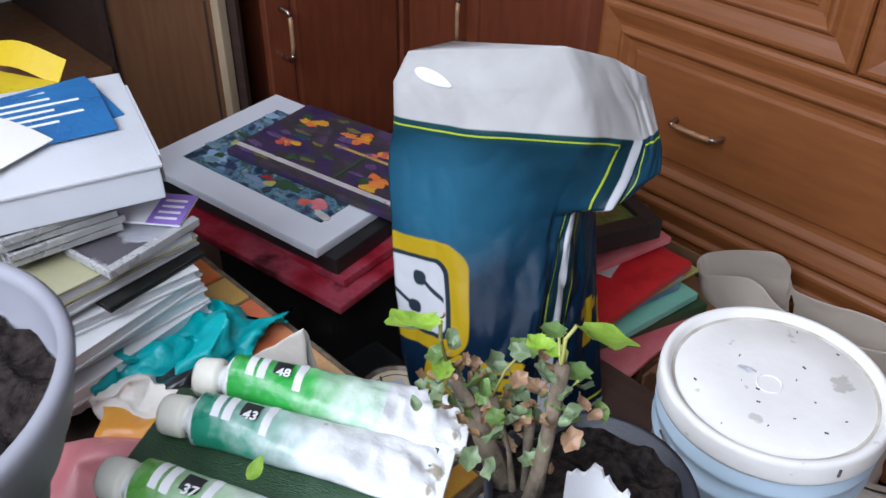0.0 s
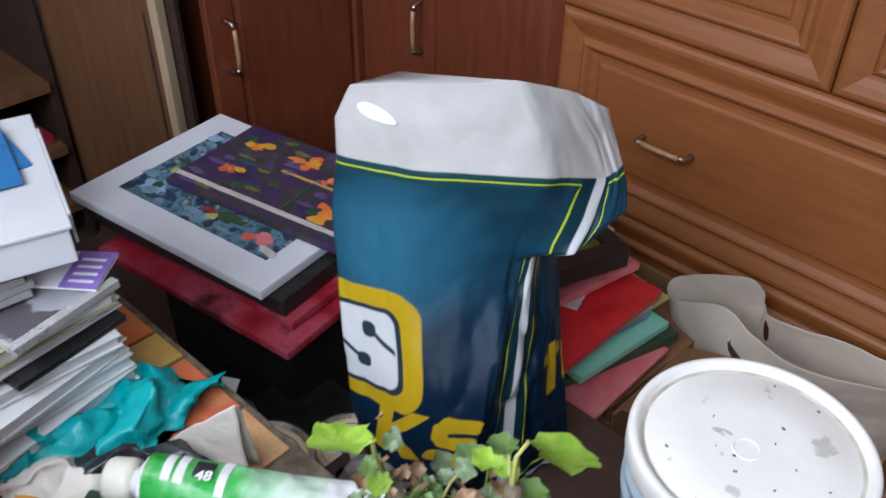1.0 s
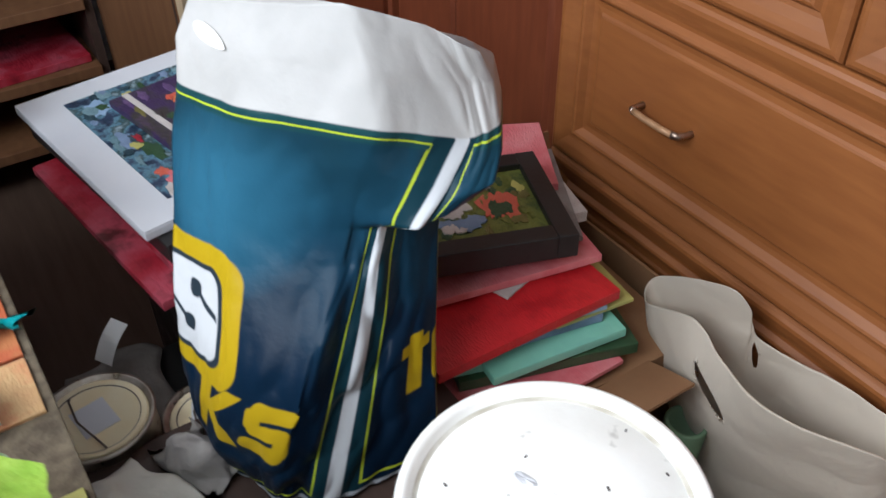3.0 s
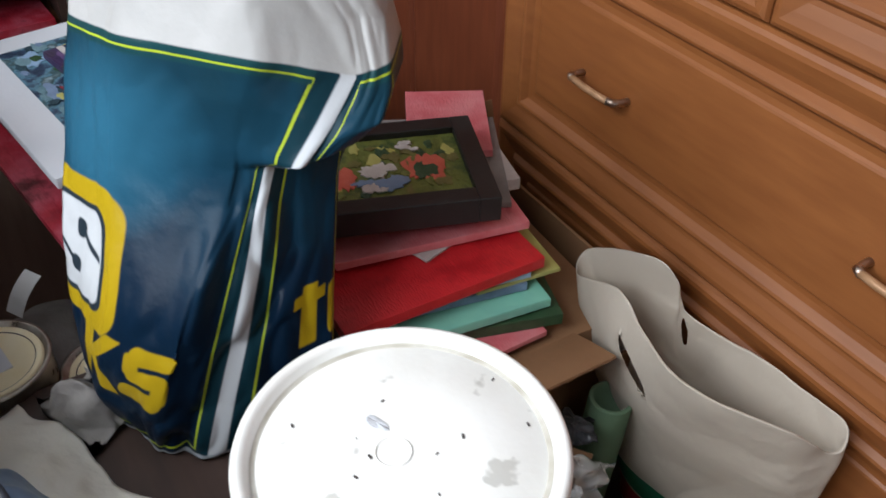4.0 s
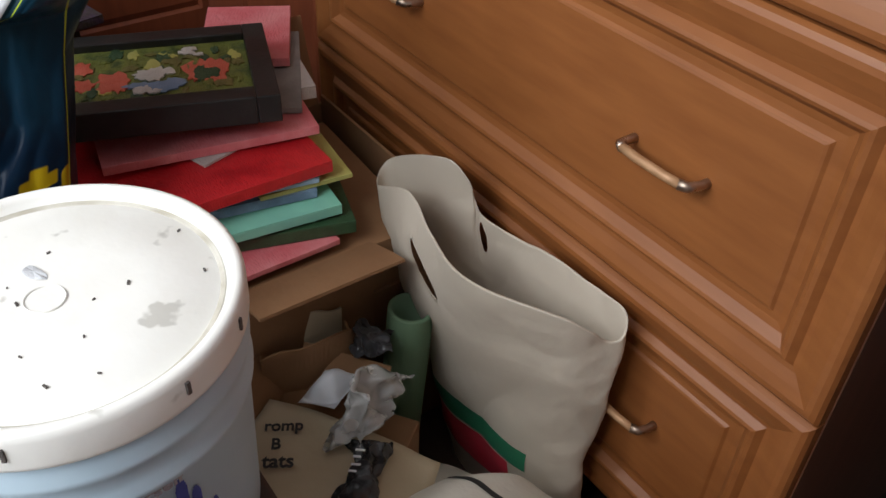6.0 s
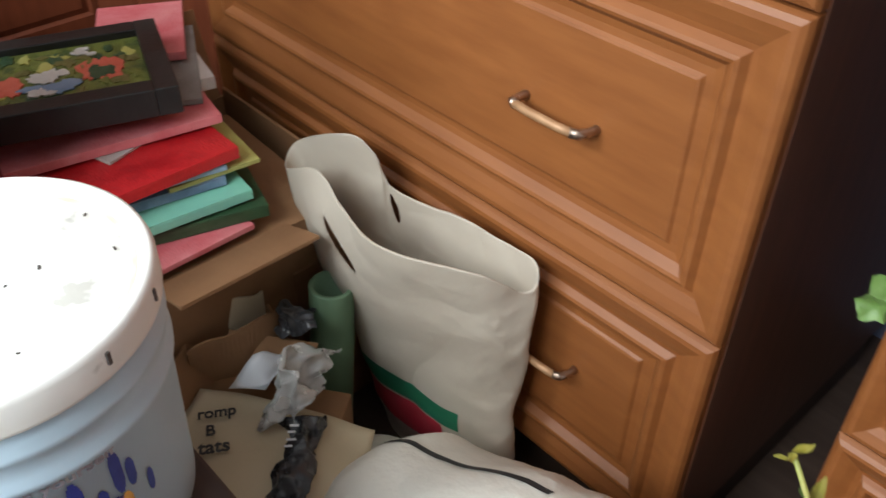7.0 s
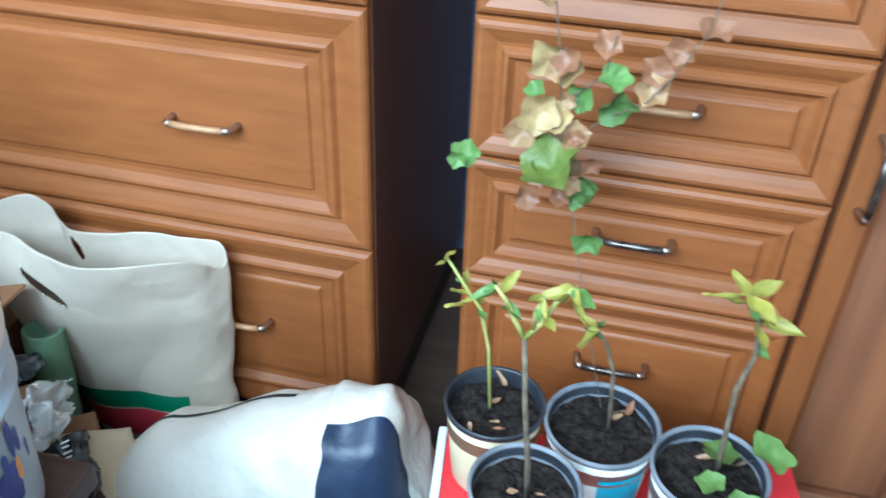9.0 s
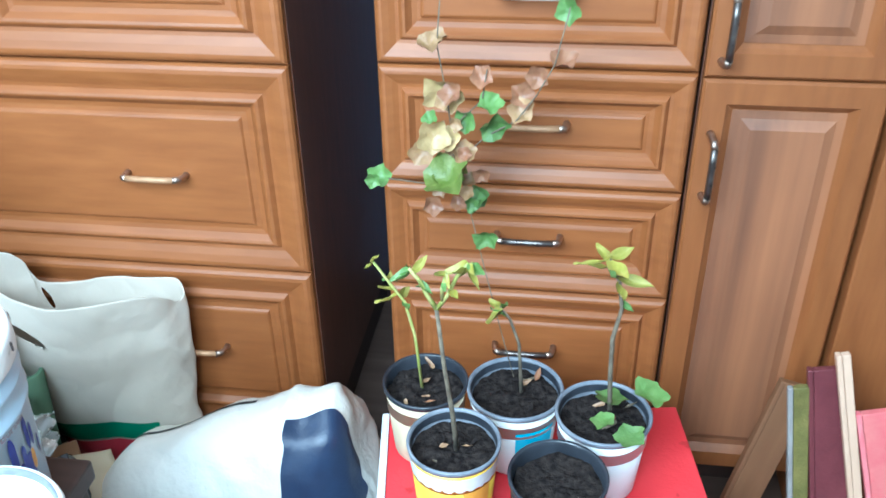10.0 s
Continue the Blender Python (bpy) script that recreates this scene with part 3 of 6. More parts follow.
rack = thing("shelf_unit", pose(-2.453, 0.449, 0), "dark wooden shelf unit with rough boards", "shelf")
part("side", box(-0.3, 0.3, 0.30, 0.32, 0, 1.6), M["dark_wood"], rack)
part("side", box(-0.3, 0.3, -0.92, -0.9, 0, 1.6), M["dark_wood"], rack)
part("back", box(-0.31, -0.3, -0.92, 0.32, 0, 1.6), M["dark_wood"], rack)
for z in (0.10, 0.26, 0.425, 0.80, 1.22):
    part("shelf", box(-0.3, 0.32, -0.9, 0.3, z, z + 0.025, 0.002), M["plywood"], rack)
solo("red_canvas", box(-0.22, 0.22, -0.25, 0.25, 0, 0.02, 0.002), M["crimson_p"], pose(-2.365, 0.470, 0.286, 0, 0, 4.4), "red painted canvas lying on the shelf", "painting")
solo("green_folder", box(-0.2, 0.2, -0.3, 0.3, 0, 0.03, 0.004), M["bag_green"], pose(-2.350, 0.200, 0.826, 0, 0, 0.4), "green folder lying on the shelf", "folder")


# ---- low table and what stands on it ----
LOW = 0.455
tb = thing("low_table", pose(-0.516, 0.688, 0), "dark wooden low table covered with clutter", "table")
part("tabletop", box(-0.31, 0.245, -0.29, 0.115, LOW - 0.03, LOW, 0.004), M["dark_wood"], tb)
for x in (-0.28, 0.215):
    for y in (-0.24, 0.085):
        part("leg", box(x - 0.02, x + 0.02, y - 0.02, y + 0.02, 0, LOW - 0.03, 0.003), M["dark_wood"], tb)

# the printed bag: upright edge lines of the film, each as (height on the film, place)
BAG = {
    0.00: [(0.47, (-0.800, 0.535, 0.460)), (0.53, (-0.806, 0.528, 0.512)), (0.60, (-0.815, 0.527, 0.573)), (0.68, (-0.843, 0.546, 0.642)), (0.74, (-0.873, 0.569, 0.694)), (0.80, (-0.902, 0.590, 0.745)), (0.84, (-0.917, 0.602, 0.785)), (0.887, (-0.922, 0.613, 0.827)), (0.93, (-0.936, 0.626, 0.868)), (0.985, (-0.926, 0.645, 0.907))],
    0.10: [(0.47, (-0.735, 0.535, 0.460)), (0.53, (-0.728, 0.522, 0.512)), (0.60, (-0.716, 0.545, 0.585)), (0.68, (-0.750, 0.575, 0.650)), (0.74, (-0.785, 0.597, 0.700)), (0.80, (-0.805, 0.613, 0.760)), (0.84, (-0.810, 0.622, 0.800)), (0.887, (-0.805, 0.638, 0.845)), (0.93, (-0.825, 0.660, 0.885)), (0.985, (-0.835, 0.685, 0.928))],
    0.19: [(0.47, (-0.665, 0.560, 0.460)), (0.53, (-0.652, 0.565, 0.512)), (0.60, (-0.642, 0.583, 0.585)), (0.68, (-0.668, 0.630, 0.650)), (0.74, (-0.702, 0.685, 0.702)), (0.775, (-0.708, 0.700, 0.735)), (0.80, (-0.705, 0.700, 0.765)), (0.84, (-0.694, 0.708, 0.810)), (0.887, (-0.683, 0.722, 0.852)), (0.93, (-0.705, 0.728, 0.900)), (0.985, (-0.740, 0.727, 0.950))],
    0.27: [(0.47, (-0.632, 0.606, 0.460)), (0.53, (-0.645, 0.630, 0.512)), (0.60, (-0.660, 0.660, 0.575)), (0.68, (-0.680, 0.692, 0.645)), (0.74, (-0.695, 0.712, 0.700)), (0.778, (-0.703, 0.730, 0.738)), (0.786, (-0.655, 0.742, 0.757)), (0.84, (-0.655, 0.773, 0.792)), (0.887, (-0.664, 0.803, 0.824)), (0.93, (-0.690, 0.806, 0.870)), (0.985, (-0.715, 0.790, 0.925))],
    0.39: [(0.47, (-0.615, 0.735, 0.460)), (0.53, (-0.638, 0.748, 0.520)), (0.60, (-0.667, 0.767, 0.585)), (0.68, (-0.693, 0.786, 0.640)), (0.74, (-0.712, 0.800, 0.690)), (0.778, (-0.722, 0.810, 0.725)), (0.786, (-0.652, 0.802, 0.768)), (0.82, (-0.634, 0.815, 0.790)), (0.86, (-0.648, 0.832, 0.810)), (0.887, (-0.665, 0.842, 0.828)), (0.93, (-0.690, 0.850, 0.862)), (0.985, (-0.692, 0.837, 0.893))],
    0.46: [(0.47, (-0.665, 0.755, 0.460)), (0.60, (-0.715, 0.790, 0.580)), (0.74, (-0.755, 0.825, 0.690)), (0.80, (-0.735, 0.872, 0.765)), (0.84, (-0.730, 0.893, 0.800)), (0.887, (-0.735, 0.893, 0.826)), (0.93, (-0.738, 0.884, 0.865)), (0.985, (-0.722, 0.842, 0.895))],
    0.64: [(0.47, (-0.760, 0.680, 0.460)), (0.60, (-0.790, 0.690, 0.573)), (0.74, (-0.835, 0.705, 0.694)), (0.84, (-0.880, 0.730, 0.780)), (0.887, (-0.900, 0.735, 0.830)), (0.93, (-0.915, 0.730, 0.870)), (0.985, (-0.905, 0.710, 0.910))],
}
ROUND = 0.78
EDGES = sorted(BAG)


def line_point(table, v):
    """A smooth curve through the rows of one edge line."""
    n = len(table)
    i = max([k for k in range(n - 1) if table[k][0] <= v] or [0])
    t = min(max((v - table[i][0]) / (table[i + 1][0] - table[i][0]), 0.0), 1.0)
    return Vector(table[i][1]).lerp(Vector(table[i + 1][1]), 0.5 * t * t * (3 - 2 * t) + 0.5 * t)


def ring_point(u, v):
    u %= ROUND
    i = max(k for k in range(len(EDGES)) if EDGES[k] <= u)
    a, b = EDGES[i], EDGES[i + 1] if i + 1 < len(EDGES) else ROUND
    return line_point(BAG[a], v).lerp(line_point(BAG[b % ROUND], v), (u - a) / (b - a))


def bag_point(u, v):
    """u: metres of film round the bag from its front left edge, v: height on the film."""
    p = sum((ring_point(u + d, v) for d in (-0.012, -0.004, 0.004, 0.012)), Vector()) / 4
    p = p * 0.7 + ring_point(u, v) * 0.3
    if u < 0.2 and 0.52 < v < 0.87:
        ease = min(1.0, (0.2 - u) / 0.05) * min(1.0, (v - 0.52) / 0.05, (0.87 - v) / 0.05)
        p = p.lerp(sum((ring_point(u, v + d) for d in (-0.045, -0.03, -0.015, 0.015, 0.03, 0.045)), Vector()) / 6, ease)
    q = Vector((u * 1.0, v * 0.6, 2.0))
    low = max(0.0, min(1.0, (0.80 - v) / 0.10))
    slack = low * max(0.0, 1 - abs(u - 0.25) / 0.15)
    crease = abs(noise.noise(q * 13)) - 0.25 + 0.6 * (abs(noise.noise(q * 31 + Vector((5, 2, 0)))) - 0.25)
    flat = noise.noise(Vector((u * 7, v * 7, 5)))
    along = math.sin((u * 46 + v * 14 + 2.2 * noise.noise(q * 6)) * 2.2)
    out = Vector((0.35, -0.93, 0.1)) if u < 0.19 else Vector((0.85, -0.5, 0.1))
    return p + out * (crease * (0.006 + 0.020 * slack) + flat * 0.004 + along * 0.0026 * (0.2 + slack))


def printed_bag_material():
    m, nodes, links, b = principled("printed_bag_film", 0.32)
    uv = nodes.new("ShaderNodeUVMap")
    sep = nodes.new("ShaderNodeSeparateXYZ")
    links.new(uv.outputs[0], sep.inputs[0])
    u, v = sep.outputs[0], sep.outputs[1]

    def mn(op, a, b2=None):
        return math_node(nodes, links, op, a, b2)

    def band(x, lo, hi, soft=0.0012):
        r = nodes.new("ShaderNodeMapRange")
        r.inputs[1].default_value, r.inputs[2].default_value = lo - soft, lo + soft
        links.new(x, r.inputs[0])
        r2 = nodes.new("ShaderNodeMapRange")
        r2.inputs[1].default_value, r2.inputs[2].default_value, r2.inputs[3].default_value, r2.inputs[4].default_value = hi - soft, hi + soft, 1, 0
        links.new(x, r2.inputs[0])
        return mn("MULTIPLY", r.outputs[0], r2.outputs[0])

    def rbox(cx, cy, hw, hh, r, skew=0.0):
        uu = u if not skew else mn("SUBTRACT", u, mn("MULTIPLY", mn("SUBTRACT", v, cy), skew))
        dx = mn("MAXIMUM", mn("SUBTRACT", mn("ABSOLUTE", mn("SUBTRACT", uu, cx)), hw - r), 0.0)
        dy = mn("MAXIMUM", mn("SUBTRACT", mn("ABSOLUTE", mn("SUBTRACT", v, cy)), hh - r), 0.0)
        d = mn("SQRT", mn("ADD", mn("MULTIPLY", dx, dx), mn("MULTIPLY", dy, dy)))
        q = nodes.new("ShaderNodeMapRange")
        q.inputs[1].default_value, q.inputs[2].default_value, q.inputs[3].default_value, q.inputs[4].default_value = r - 0.0012, r + 0.0012, 1, 0
        links.new(d, q.inputs[0])
        return q.outputs[0]

    ramp = nodes.new("ShaderNodeValToRGB")
    e = ramp.color_ramp.elements
    e[0].position, e[0].color = 0.0, (0.003, 0.011, 0.026, 1)
    e[1].position, e[1].color = 1.0, (0.009, 0.036, 0.054, 1)
    k = e.new(0.45)
    k.color = (0.004, 0.015, 0.034, 1)
    k = e.new(0.8)
    k.color = (0.010, 0.046, 0.078, 1)
    rr = nodes.new("ShaderNodeMapRange")
    rr.inputs[1].default_value, rr.inputs[2].default_value = 0.47, 0.89
    links.new(v, rr.inputs[0])
    cloud = noise_fac(nodes, links, 9, 3, None, 0.3, 0.7)
    links.new(mn("ADD", rr.outputs[0], mn("MULTIPLY", mn("SUBTRACT", cloud, 0.5), 0.22)), ramp.inputs[0])
    gx, gy = mn("DIVIDE", mn("SUBTRACT", u, 0.075), 0.10), mn("DIVIDE", mn("SUBTRACT", v, 0.79), 0.10)
    glow = mn("MAXIMUM", mn("SUBTRACT", 1.0, mn("ADD", mn("MULTIPLY", gx, gx), mn("MULTIPLY", gy, gy))), 0.0)
    col = mix_colour(nodes, links, mn("MULTIPLY", glow, 0.85), ramp.outputs[0], (0.028, 0.125, 0.20))
    yellow, lime, white, dark = (0.40, 0.27, 0.008), (0.38, 0.47, 0.03), (0.50, 0.51, 0.52), (0.012, 0.05, 0.055)
    edge_blue = (0.007, 0.030, 0.042)
    # seam stripe with its lime lines
    off = mn("SUBTRACT", u, 0.27)
    col = mix_colour(nodes, links, band(off, -0.034, 0.034), col, edge_blue)
    col = mix_colour(nodes, links, band(off, -0.0105, 0.0105), col, white)
    rise = band(v, 0.484, 0.8785)
    for c in (-0.031, 0.031):
        col = mix_colour(nodes, links, mn("MULTIPLY", rise, band(off, c - 0.0016, c + 0.0016, 0.0006)), col, lime)
    beside = mn("GREATER_THAN", mn("ABSOLUTE", off), 0.0305)
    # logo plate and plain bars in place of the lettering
    black = (0.02, 0.03, 0.04)
    col = mix_colour(nodes, links, rbox(0.036, 0.671, 0.077, 0.071, 0.03), col, yellow)
    col = mix_colour(nodes, links, rbox(0.030, 0.669, 0.057, 0.052, 0.018), col, black)
    col = mix_colour(nodes, links, rbox(0.028, 0.669, 0.051, 0.046, 0.015), col, white)
    for cx, cy, lo, hi in ((0.040, 0.689, 0.040, 0.076), (0.030, 0.652, -0.02, 0.030)):
        col = mix_colour(nodes, links, rbox(cx, cy, 0.010, 0.009, 0.008), col, black)
        lean = mn("ADD", v, mn("MULTIPLY", mn("SUBTRACT", u, cx), 0.55))
        col = mix_colour(nodes, links, mn("MULTIPLY", band(lean, cy - 0.003, cy + 0.003), band(u, lo, hi)), col, black)
    for cx, cy, hw, hh, r, sk in ((0.054, 0.582, 0.011, 0.036, 0.003, 0.1), (0.086, 0.598, 0.012, 0.017, 0.003, 1.2), (0.088, 0.566, 0.012, 0.017, 0.003, -1.2),
                                  (0.158, 0.609, 0.028, 0.009, 0.007, 0.4), (0.155, 0.587, 0.026, 0.008, 0.007, -0.3), (0.151, 0.565, 0.030, 0.009, 0.007, 0.4), (0.134, 0.598, 0.010, 0.012, 0.007, 0.0), (0.175, 0.576, 0.010, 0.012, 0.007, 0.0),
                                  (0.350, 0.604, 0.010, 0.036, 0.002, 0.0), (0.350, 0.624, 0.020, 0.008, 0.002, 0.0), (0.384, 0.600, 0.009, 0.030, 0.008, 0.0)):
        col = mix_colour(nodes, links, rbox(cx + 0.008, cy - 0.008, hw, hh, r, sk), col, yellow)
    col = mix_colour(nodes, links, band(u, 0.396, 0.400, 0.0006), col, lime)
    # white cuff at the top, white seal at the bottom, and their lines
    col = mix_colour(nodes, links, mn("MULTIPLY", beside, band(v, 0.872, 0.890)), col, dark)
    col = mix_colour(nodes, links, mn("MULTIPLY", beside, band(v, 0.8770, 0.8795, 0.0005)), col, lime)
    col = mix_colour(nodes, links, mn("MULTIPLY", beside, band(v, 0.4840, 0.4868, 0.0005)), col, lime)
    col = mix_colour(nodes, links, band(v, 0.3, 0.477), col, (0.30, 0.32, 0.34))
    wt = noise_fac(nodes, links, 12, 3)
    col = mix_colour(nodes, links, band(v, 0.890, 1.3), col, mix_colour(nodes, links, wt, (0.46, 0.445, 0.425), (0.39, 0.378, 0.36)))
    links.new(col, b.inputs["Base Color"])
    g = noise_fac(nodes, links, 28, 4, None, 0.25, 0.75)
    cr = crease_fac(nodes, links, 5)
    add_bump(nodes, links, b, mn("ADD", mn("MULTIPLY", cr, 1.4), mn("MULTIPLY", g, 0.14)), 0.8, 0.008)
    b.inputs["Specular IOR Level"].default_value = 0.09
    return m


def bag_rows(j0, j1, nu=240, nv=130):
    bm = bmesh.new()
    lay = bm.loops.layers.uv.new("UVMap")
    around, up = [ROUND * i / nu for i in range(nu + 1)], [0.47 + 0.515 * j / nv for j in range(nv + 1)]
    grid = [[bm.verts.new(bag_point(around[i], up[j])) for i in range(nu)] for j in range(j0, j1 + 1)]
    for j in range(j1 - j0):
        for i in range(nu):
            k = (i + 1) % nu
            f = bm.faces.new((grid[j][i], grid[j][k], grid[j + 1][k], grid[j + 1][i]))
            for lp, a, h in zip(f.loops, (i, i + 1, i + 1, i), (j, j, j + 1, j + 1)):
                lp[lay].uv = (around[a], up[j0 + h])
    if j0 == 0:
        bm.faces.new(grid[0][::-1])
    if j1 == nv:
        f = bm.faces.new(grid[-1])
        for lp in f.loops:
            lp[lay].uv = (0.1, 1.1)
    return bm


BAG_FILM = printed_bag_material()
bag = thing("soil_bag", pose(0, 0, 0), "tall blue plastic potting soil bag with white folded top", "bag")
part("bag_body", bag_rows(0, 106), BAG_FILM, bag, "printed blue plastic film", None, True)
part("bag_top", bag_rows(106, 130), BAG_FILM, bag, "white folded mouth of the bag", None, True)


def slot_patch(u, v):
    a = 6.2832 * v
    p = bag_point(0.050 + 0.027 * u * math.cos(a), 0.945 + 0.009 * u * math.sin(a) - 0.010 * u * math.cos(a))
    return p + Vector((0.42, -0.9, 0.1)).normalized() * (0.0035 - 0.001 * u)


# The slot is a patch laid on the cuff; its white paints the highlight.
part("grip_slot", sheet(slot_patch, 5, 28), M["white_plastic"], bag, "die-cut grip slot with its highlight put into the white colour", None, True)

# bucket
BX, BY, BZ = -0.3865, 0.6955, 0.692
bk = thing("paint_bucket", pose(BX, BY, LOW) @ Matrix.Diagonal((1.038, 1.038, 1, 1)), "white plastic paint bucket with a closed dirty lid", "bucket")
H = BZ - LOW
part("bucket_body", lathe([(0, 0), (0.102, 0), (0.106, 0.004), (0.1115, H - 0.088), (0.1150, H - 0.085), (0.1155, H - 0.079), (0.1125, H - 0.074), (0.1125, H - 0.058), (0.1155, H - 0.055), (0.1160, H - 0.049), (0.1130, H - 0.044), (0.1130, H - 0.02), (0, H - 0.02)], 96), M["blue_white"], bk, "bluish white ribbed bucket wall", None, True)
lid = part("lid", lathe([(0.1145, H - 0.030), (0.1175, H - 0.029), (0.1180, H - 0.026), (0.1180, H - 0.006), (0.1165, H - 0.0015), (0.1140, H), (0.1105, H), (0.1075, H - 0.003), (0.105, H - 0.009), (0.1005, H - 0.0095), (0.099, H - 0.008), (0.05, H - 0.0075), (0.0, H - 0.0075)], 96), M["lid_plastic"], bk, "scuffed white lid with a raised rim", None, True)
nub = lathe([(0.0135, H - 0.009), (0.0134, H - 0.0066), (0.0128, H - 0.0062), (0.0120, H - 0.0066), (0.0118, H - 0.0073), (0, H - 0.0073)], 32)
part("lid_boss", nub, M["lid_plastic"], lid, "", pose(-0.002, -0.006, 0), False)
rnd = random.Random(5)
part("rim_dirt", lathe([(0.1012, H - 0.0094), (0.1025, H - 0.0088), (0.1042, H - 0.0088), (0.1048, H - 0.0082)], 96), M["rim_dirt"], lid, "dirt in the rim groove", None, True)
for i in range(15):
    a, r = rnd.uniform(0, 6.28), 0.095 * math.sqrt(rnd.random())
    s = rnd.uniform(0.0005, 0.0013)
    part("speck", box(-s * 1.6, s * 1.6, -s * 0.7, s * 0.7, 0, 0.0012, 0.0003), M["grime"], lid, "", pose(r * math.cos(a), r * math.sin(a), H - 0.0076, 0, 0, rnd.uniform(0, 180)))
part("peeled_patch", crumple(lathe([(0, 0.0012), (0.009, 0.0014), (0.010, 0.0)], 14), 0.004, 90, 1.0), M["rag_grey"], lid, "grey peeled paint flake", pose(-0.03, -0.005, H - 0.0077, 0, 0, 20) @ Matrix.Diagonal((1, 0.55, 1, 1)))
for ang, w in ((20, 0.003), (48, 0.0025), (-30, 0.0025)):
    a = radians(ang)
    part("rim_mark", box(-0.001, 0.001, -w * 0.5, w * 0.5, -0.006, 0.004, 0.0004), M["grime"], lid, "", pose(0.1186 * math.cos(a), 0.1186 * math.sin(a), H - 0.012, 0, 0, ang))


def wall_patch(parent, a0, a1, z0, z1, material, name, outline=None, n=14):
    """A thin printed patch on the bucket's wall; outline(u, v) tells what is inked."""
    bm = bmesh.new()
    cells = {}

    def vert(i, j):
        if (i, j) not in cells:
            a, z = radians(a0 + (a1 - a0) * i / n), z0 + (z1 - z0) * j / n
            r = 0.106 + 0.0055 * (z / (H - 0.088)) + 0.0008
            cells[i, j] = bm.verts.new((r * math.cos(a), r * math.sin(a), z))
        return cells[i, j]
    for i in range(n):
        for j in range(n):
            if outline is None or outline((i + 0.5) / n, (j + 0.5) / n):
                bm.faces.new((vert(i, j), vert(i + 1, j), vert(i + 1, j + 1), vert(i, j + 1)))
    return part(name, bm, material, parent)


# hand print and curved lettering
for a, da, z0, z1, ma in ((-3, 2.6, 0.090, 0.140, "blue_paint"), (5, 2.0, 0.092, 0.116, "blue_paint"), (12, 2.2, 0.100, 0.146, "blue_paint"), (17, 1.9, 0.098, 0.128, "blue_paint"), (24, 1.5, 0.075, 0.100, "blue_paint"), (13, 2.2, 0.070, 0.098, "orange_paint")):
    wall_patch(bk, a - da, a + da, z0, z1, M[ma], "print_bar", lambda u, v: (2 * u - 1) ** 2 + (2 * v - 1) ** 4 < 0.95)
wall_patch(bk, -5, 14, 0.050, 0.100, M["blue_paint"], "print_blot", lambda u, v: (2 * u - 1) ** 2 + (2 * v - 1) ** 2 < 1.0 + 0.3 * math.sin(9 * u + 7 * v), 24)
wr_bm = text_mesh("express yourself", 0.0132, 0.0003)
wide = max(v.co.x for v in wr_bm.verts)
for v in wr_bm.verts:
    ang = radians(-38 + 52 * v.co.x / wide)
    zz = 0.143 + v.co.y
    rad = 0.106 + 0.0055 * zz / (H - 0.088) + 0.0008 + v.co.z
    v.co = Vector((rad * math.cos(ang), rad * math.sin(ang), zz))
part("lettering", wr_bm, M["grey_ink"], bk, "grey printed words")

part("bail", pipe([(0.1165 * math.cos(radians(k)), 0.1165 * math.sin(radians(k)), H - 0.062 - 0.0006 * (k - 236)) for k in range(236, 262, 4)], 0.0013, 6), M["dark_metal"], bk, "short thin wire bail end", None, True)

# paint tins
tin_rows = ((-0.878, 0.430, 0.162, 0.068, 10), (-0.852, 0.550, 0.116, 0.057, -20))


def paint_tin(m, r, h):
    t = thing("paint_tin", m, "open-rimmed metal paint tin with a smeared cream lid", "paint tin", "paint tins beside the bag")
    part("tin_body", lathe([(0, 0), (r, 0), (r, 0.004), (r - 0.002, 0.006), (r - 0.002, h - 0.006), (r, h - 0.004), (r + 0.001, h), (r - 0.004, h + 0.001), (r - 0.008, h - 0.006), (0, h - 0.006)], 56), M["tin"], t, "", None, True)
    part("lid", lathe([(r - 0.0085, h - 0.006), (r - 0.0095, h - 0.002), (r - 0.012, h - 0.001), (r - 0.018, h - 0.004), (0, h - 0.0045)], 56), M["tin_lid"], t, "cream paint-smeared lid", None, True)
    part("ring", lathe([(r - 0.0185, h - 0.0044), (r - 0.0175, h - 0.0034), (r - 0.0155, h - 0.0034), (r - 0.0145, h - 0.0044)], 56), M["grime"], t, "rusty groove round the lid", None, True)
    part("paper_label", box(-0.026, 0.022, -0.022, 0.020, h - 0.0045, h - 0.0036), M["mat_board"], t, "grey paper label")
    part("bail", pipe([(r + 0.002, 0, h - 0.03), (r * 0.6, -r * 0.2, h + 0.004), (0, -r * 0.3, h + 0.006), (-r * 0.6, -r * 0.2, h + 0.004), (-r - 0.002, 0, h - 0.03)], 0.0013, 6), M["dark_metal"], t, "thin wire bail", None, True)
    return t


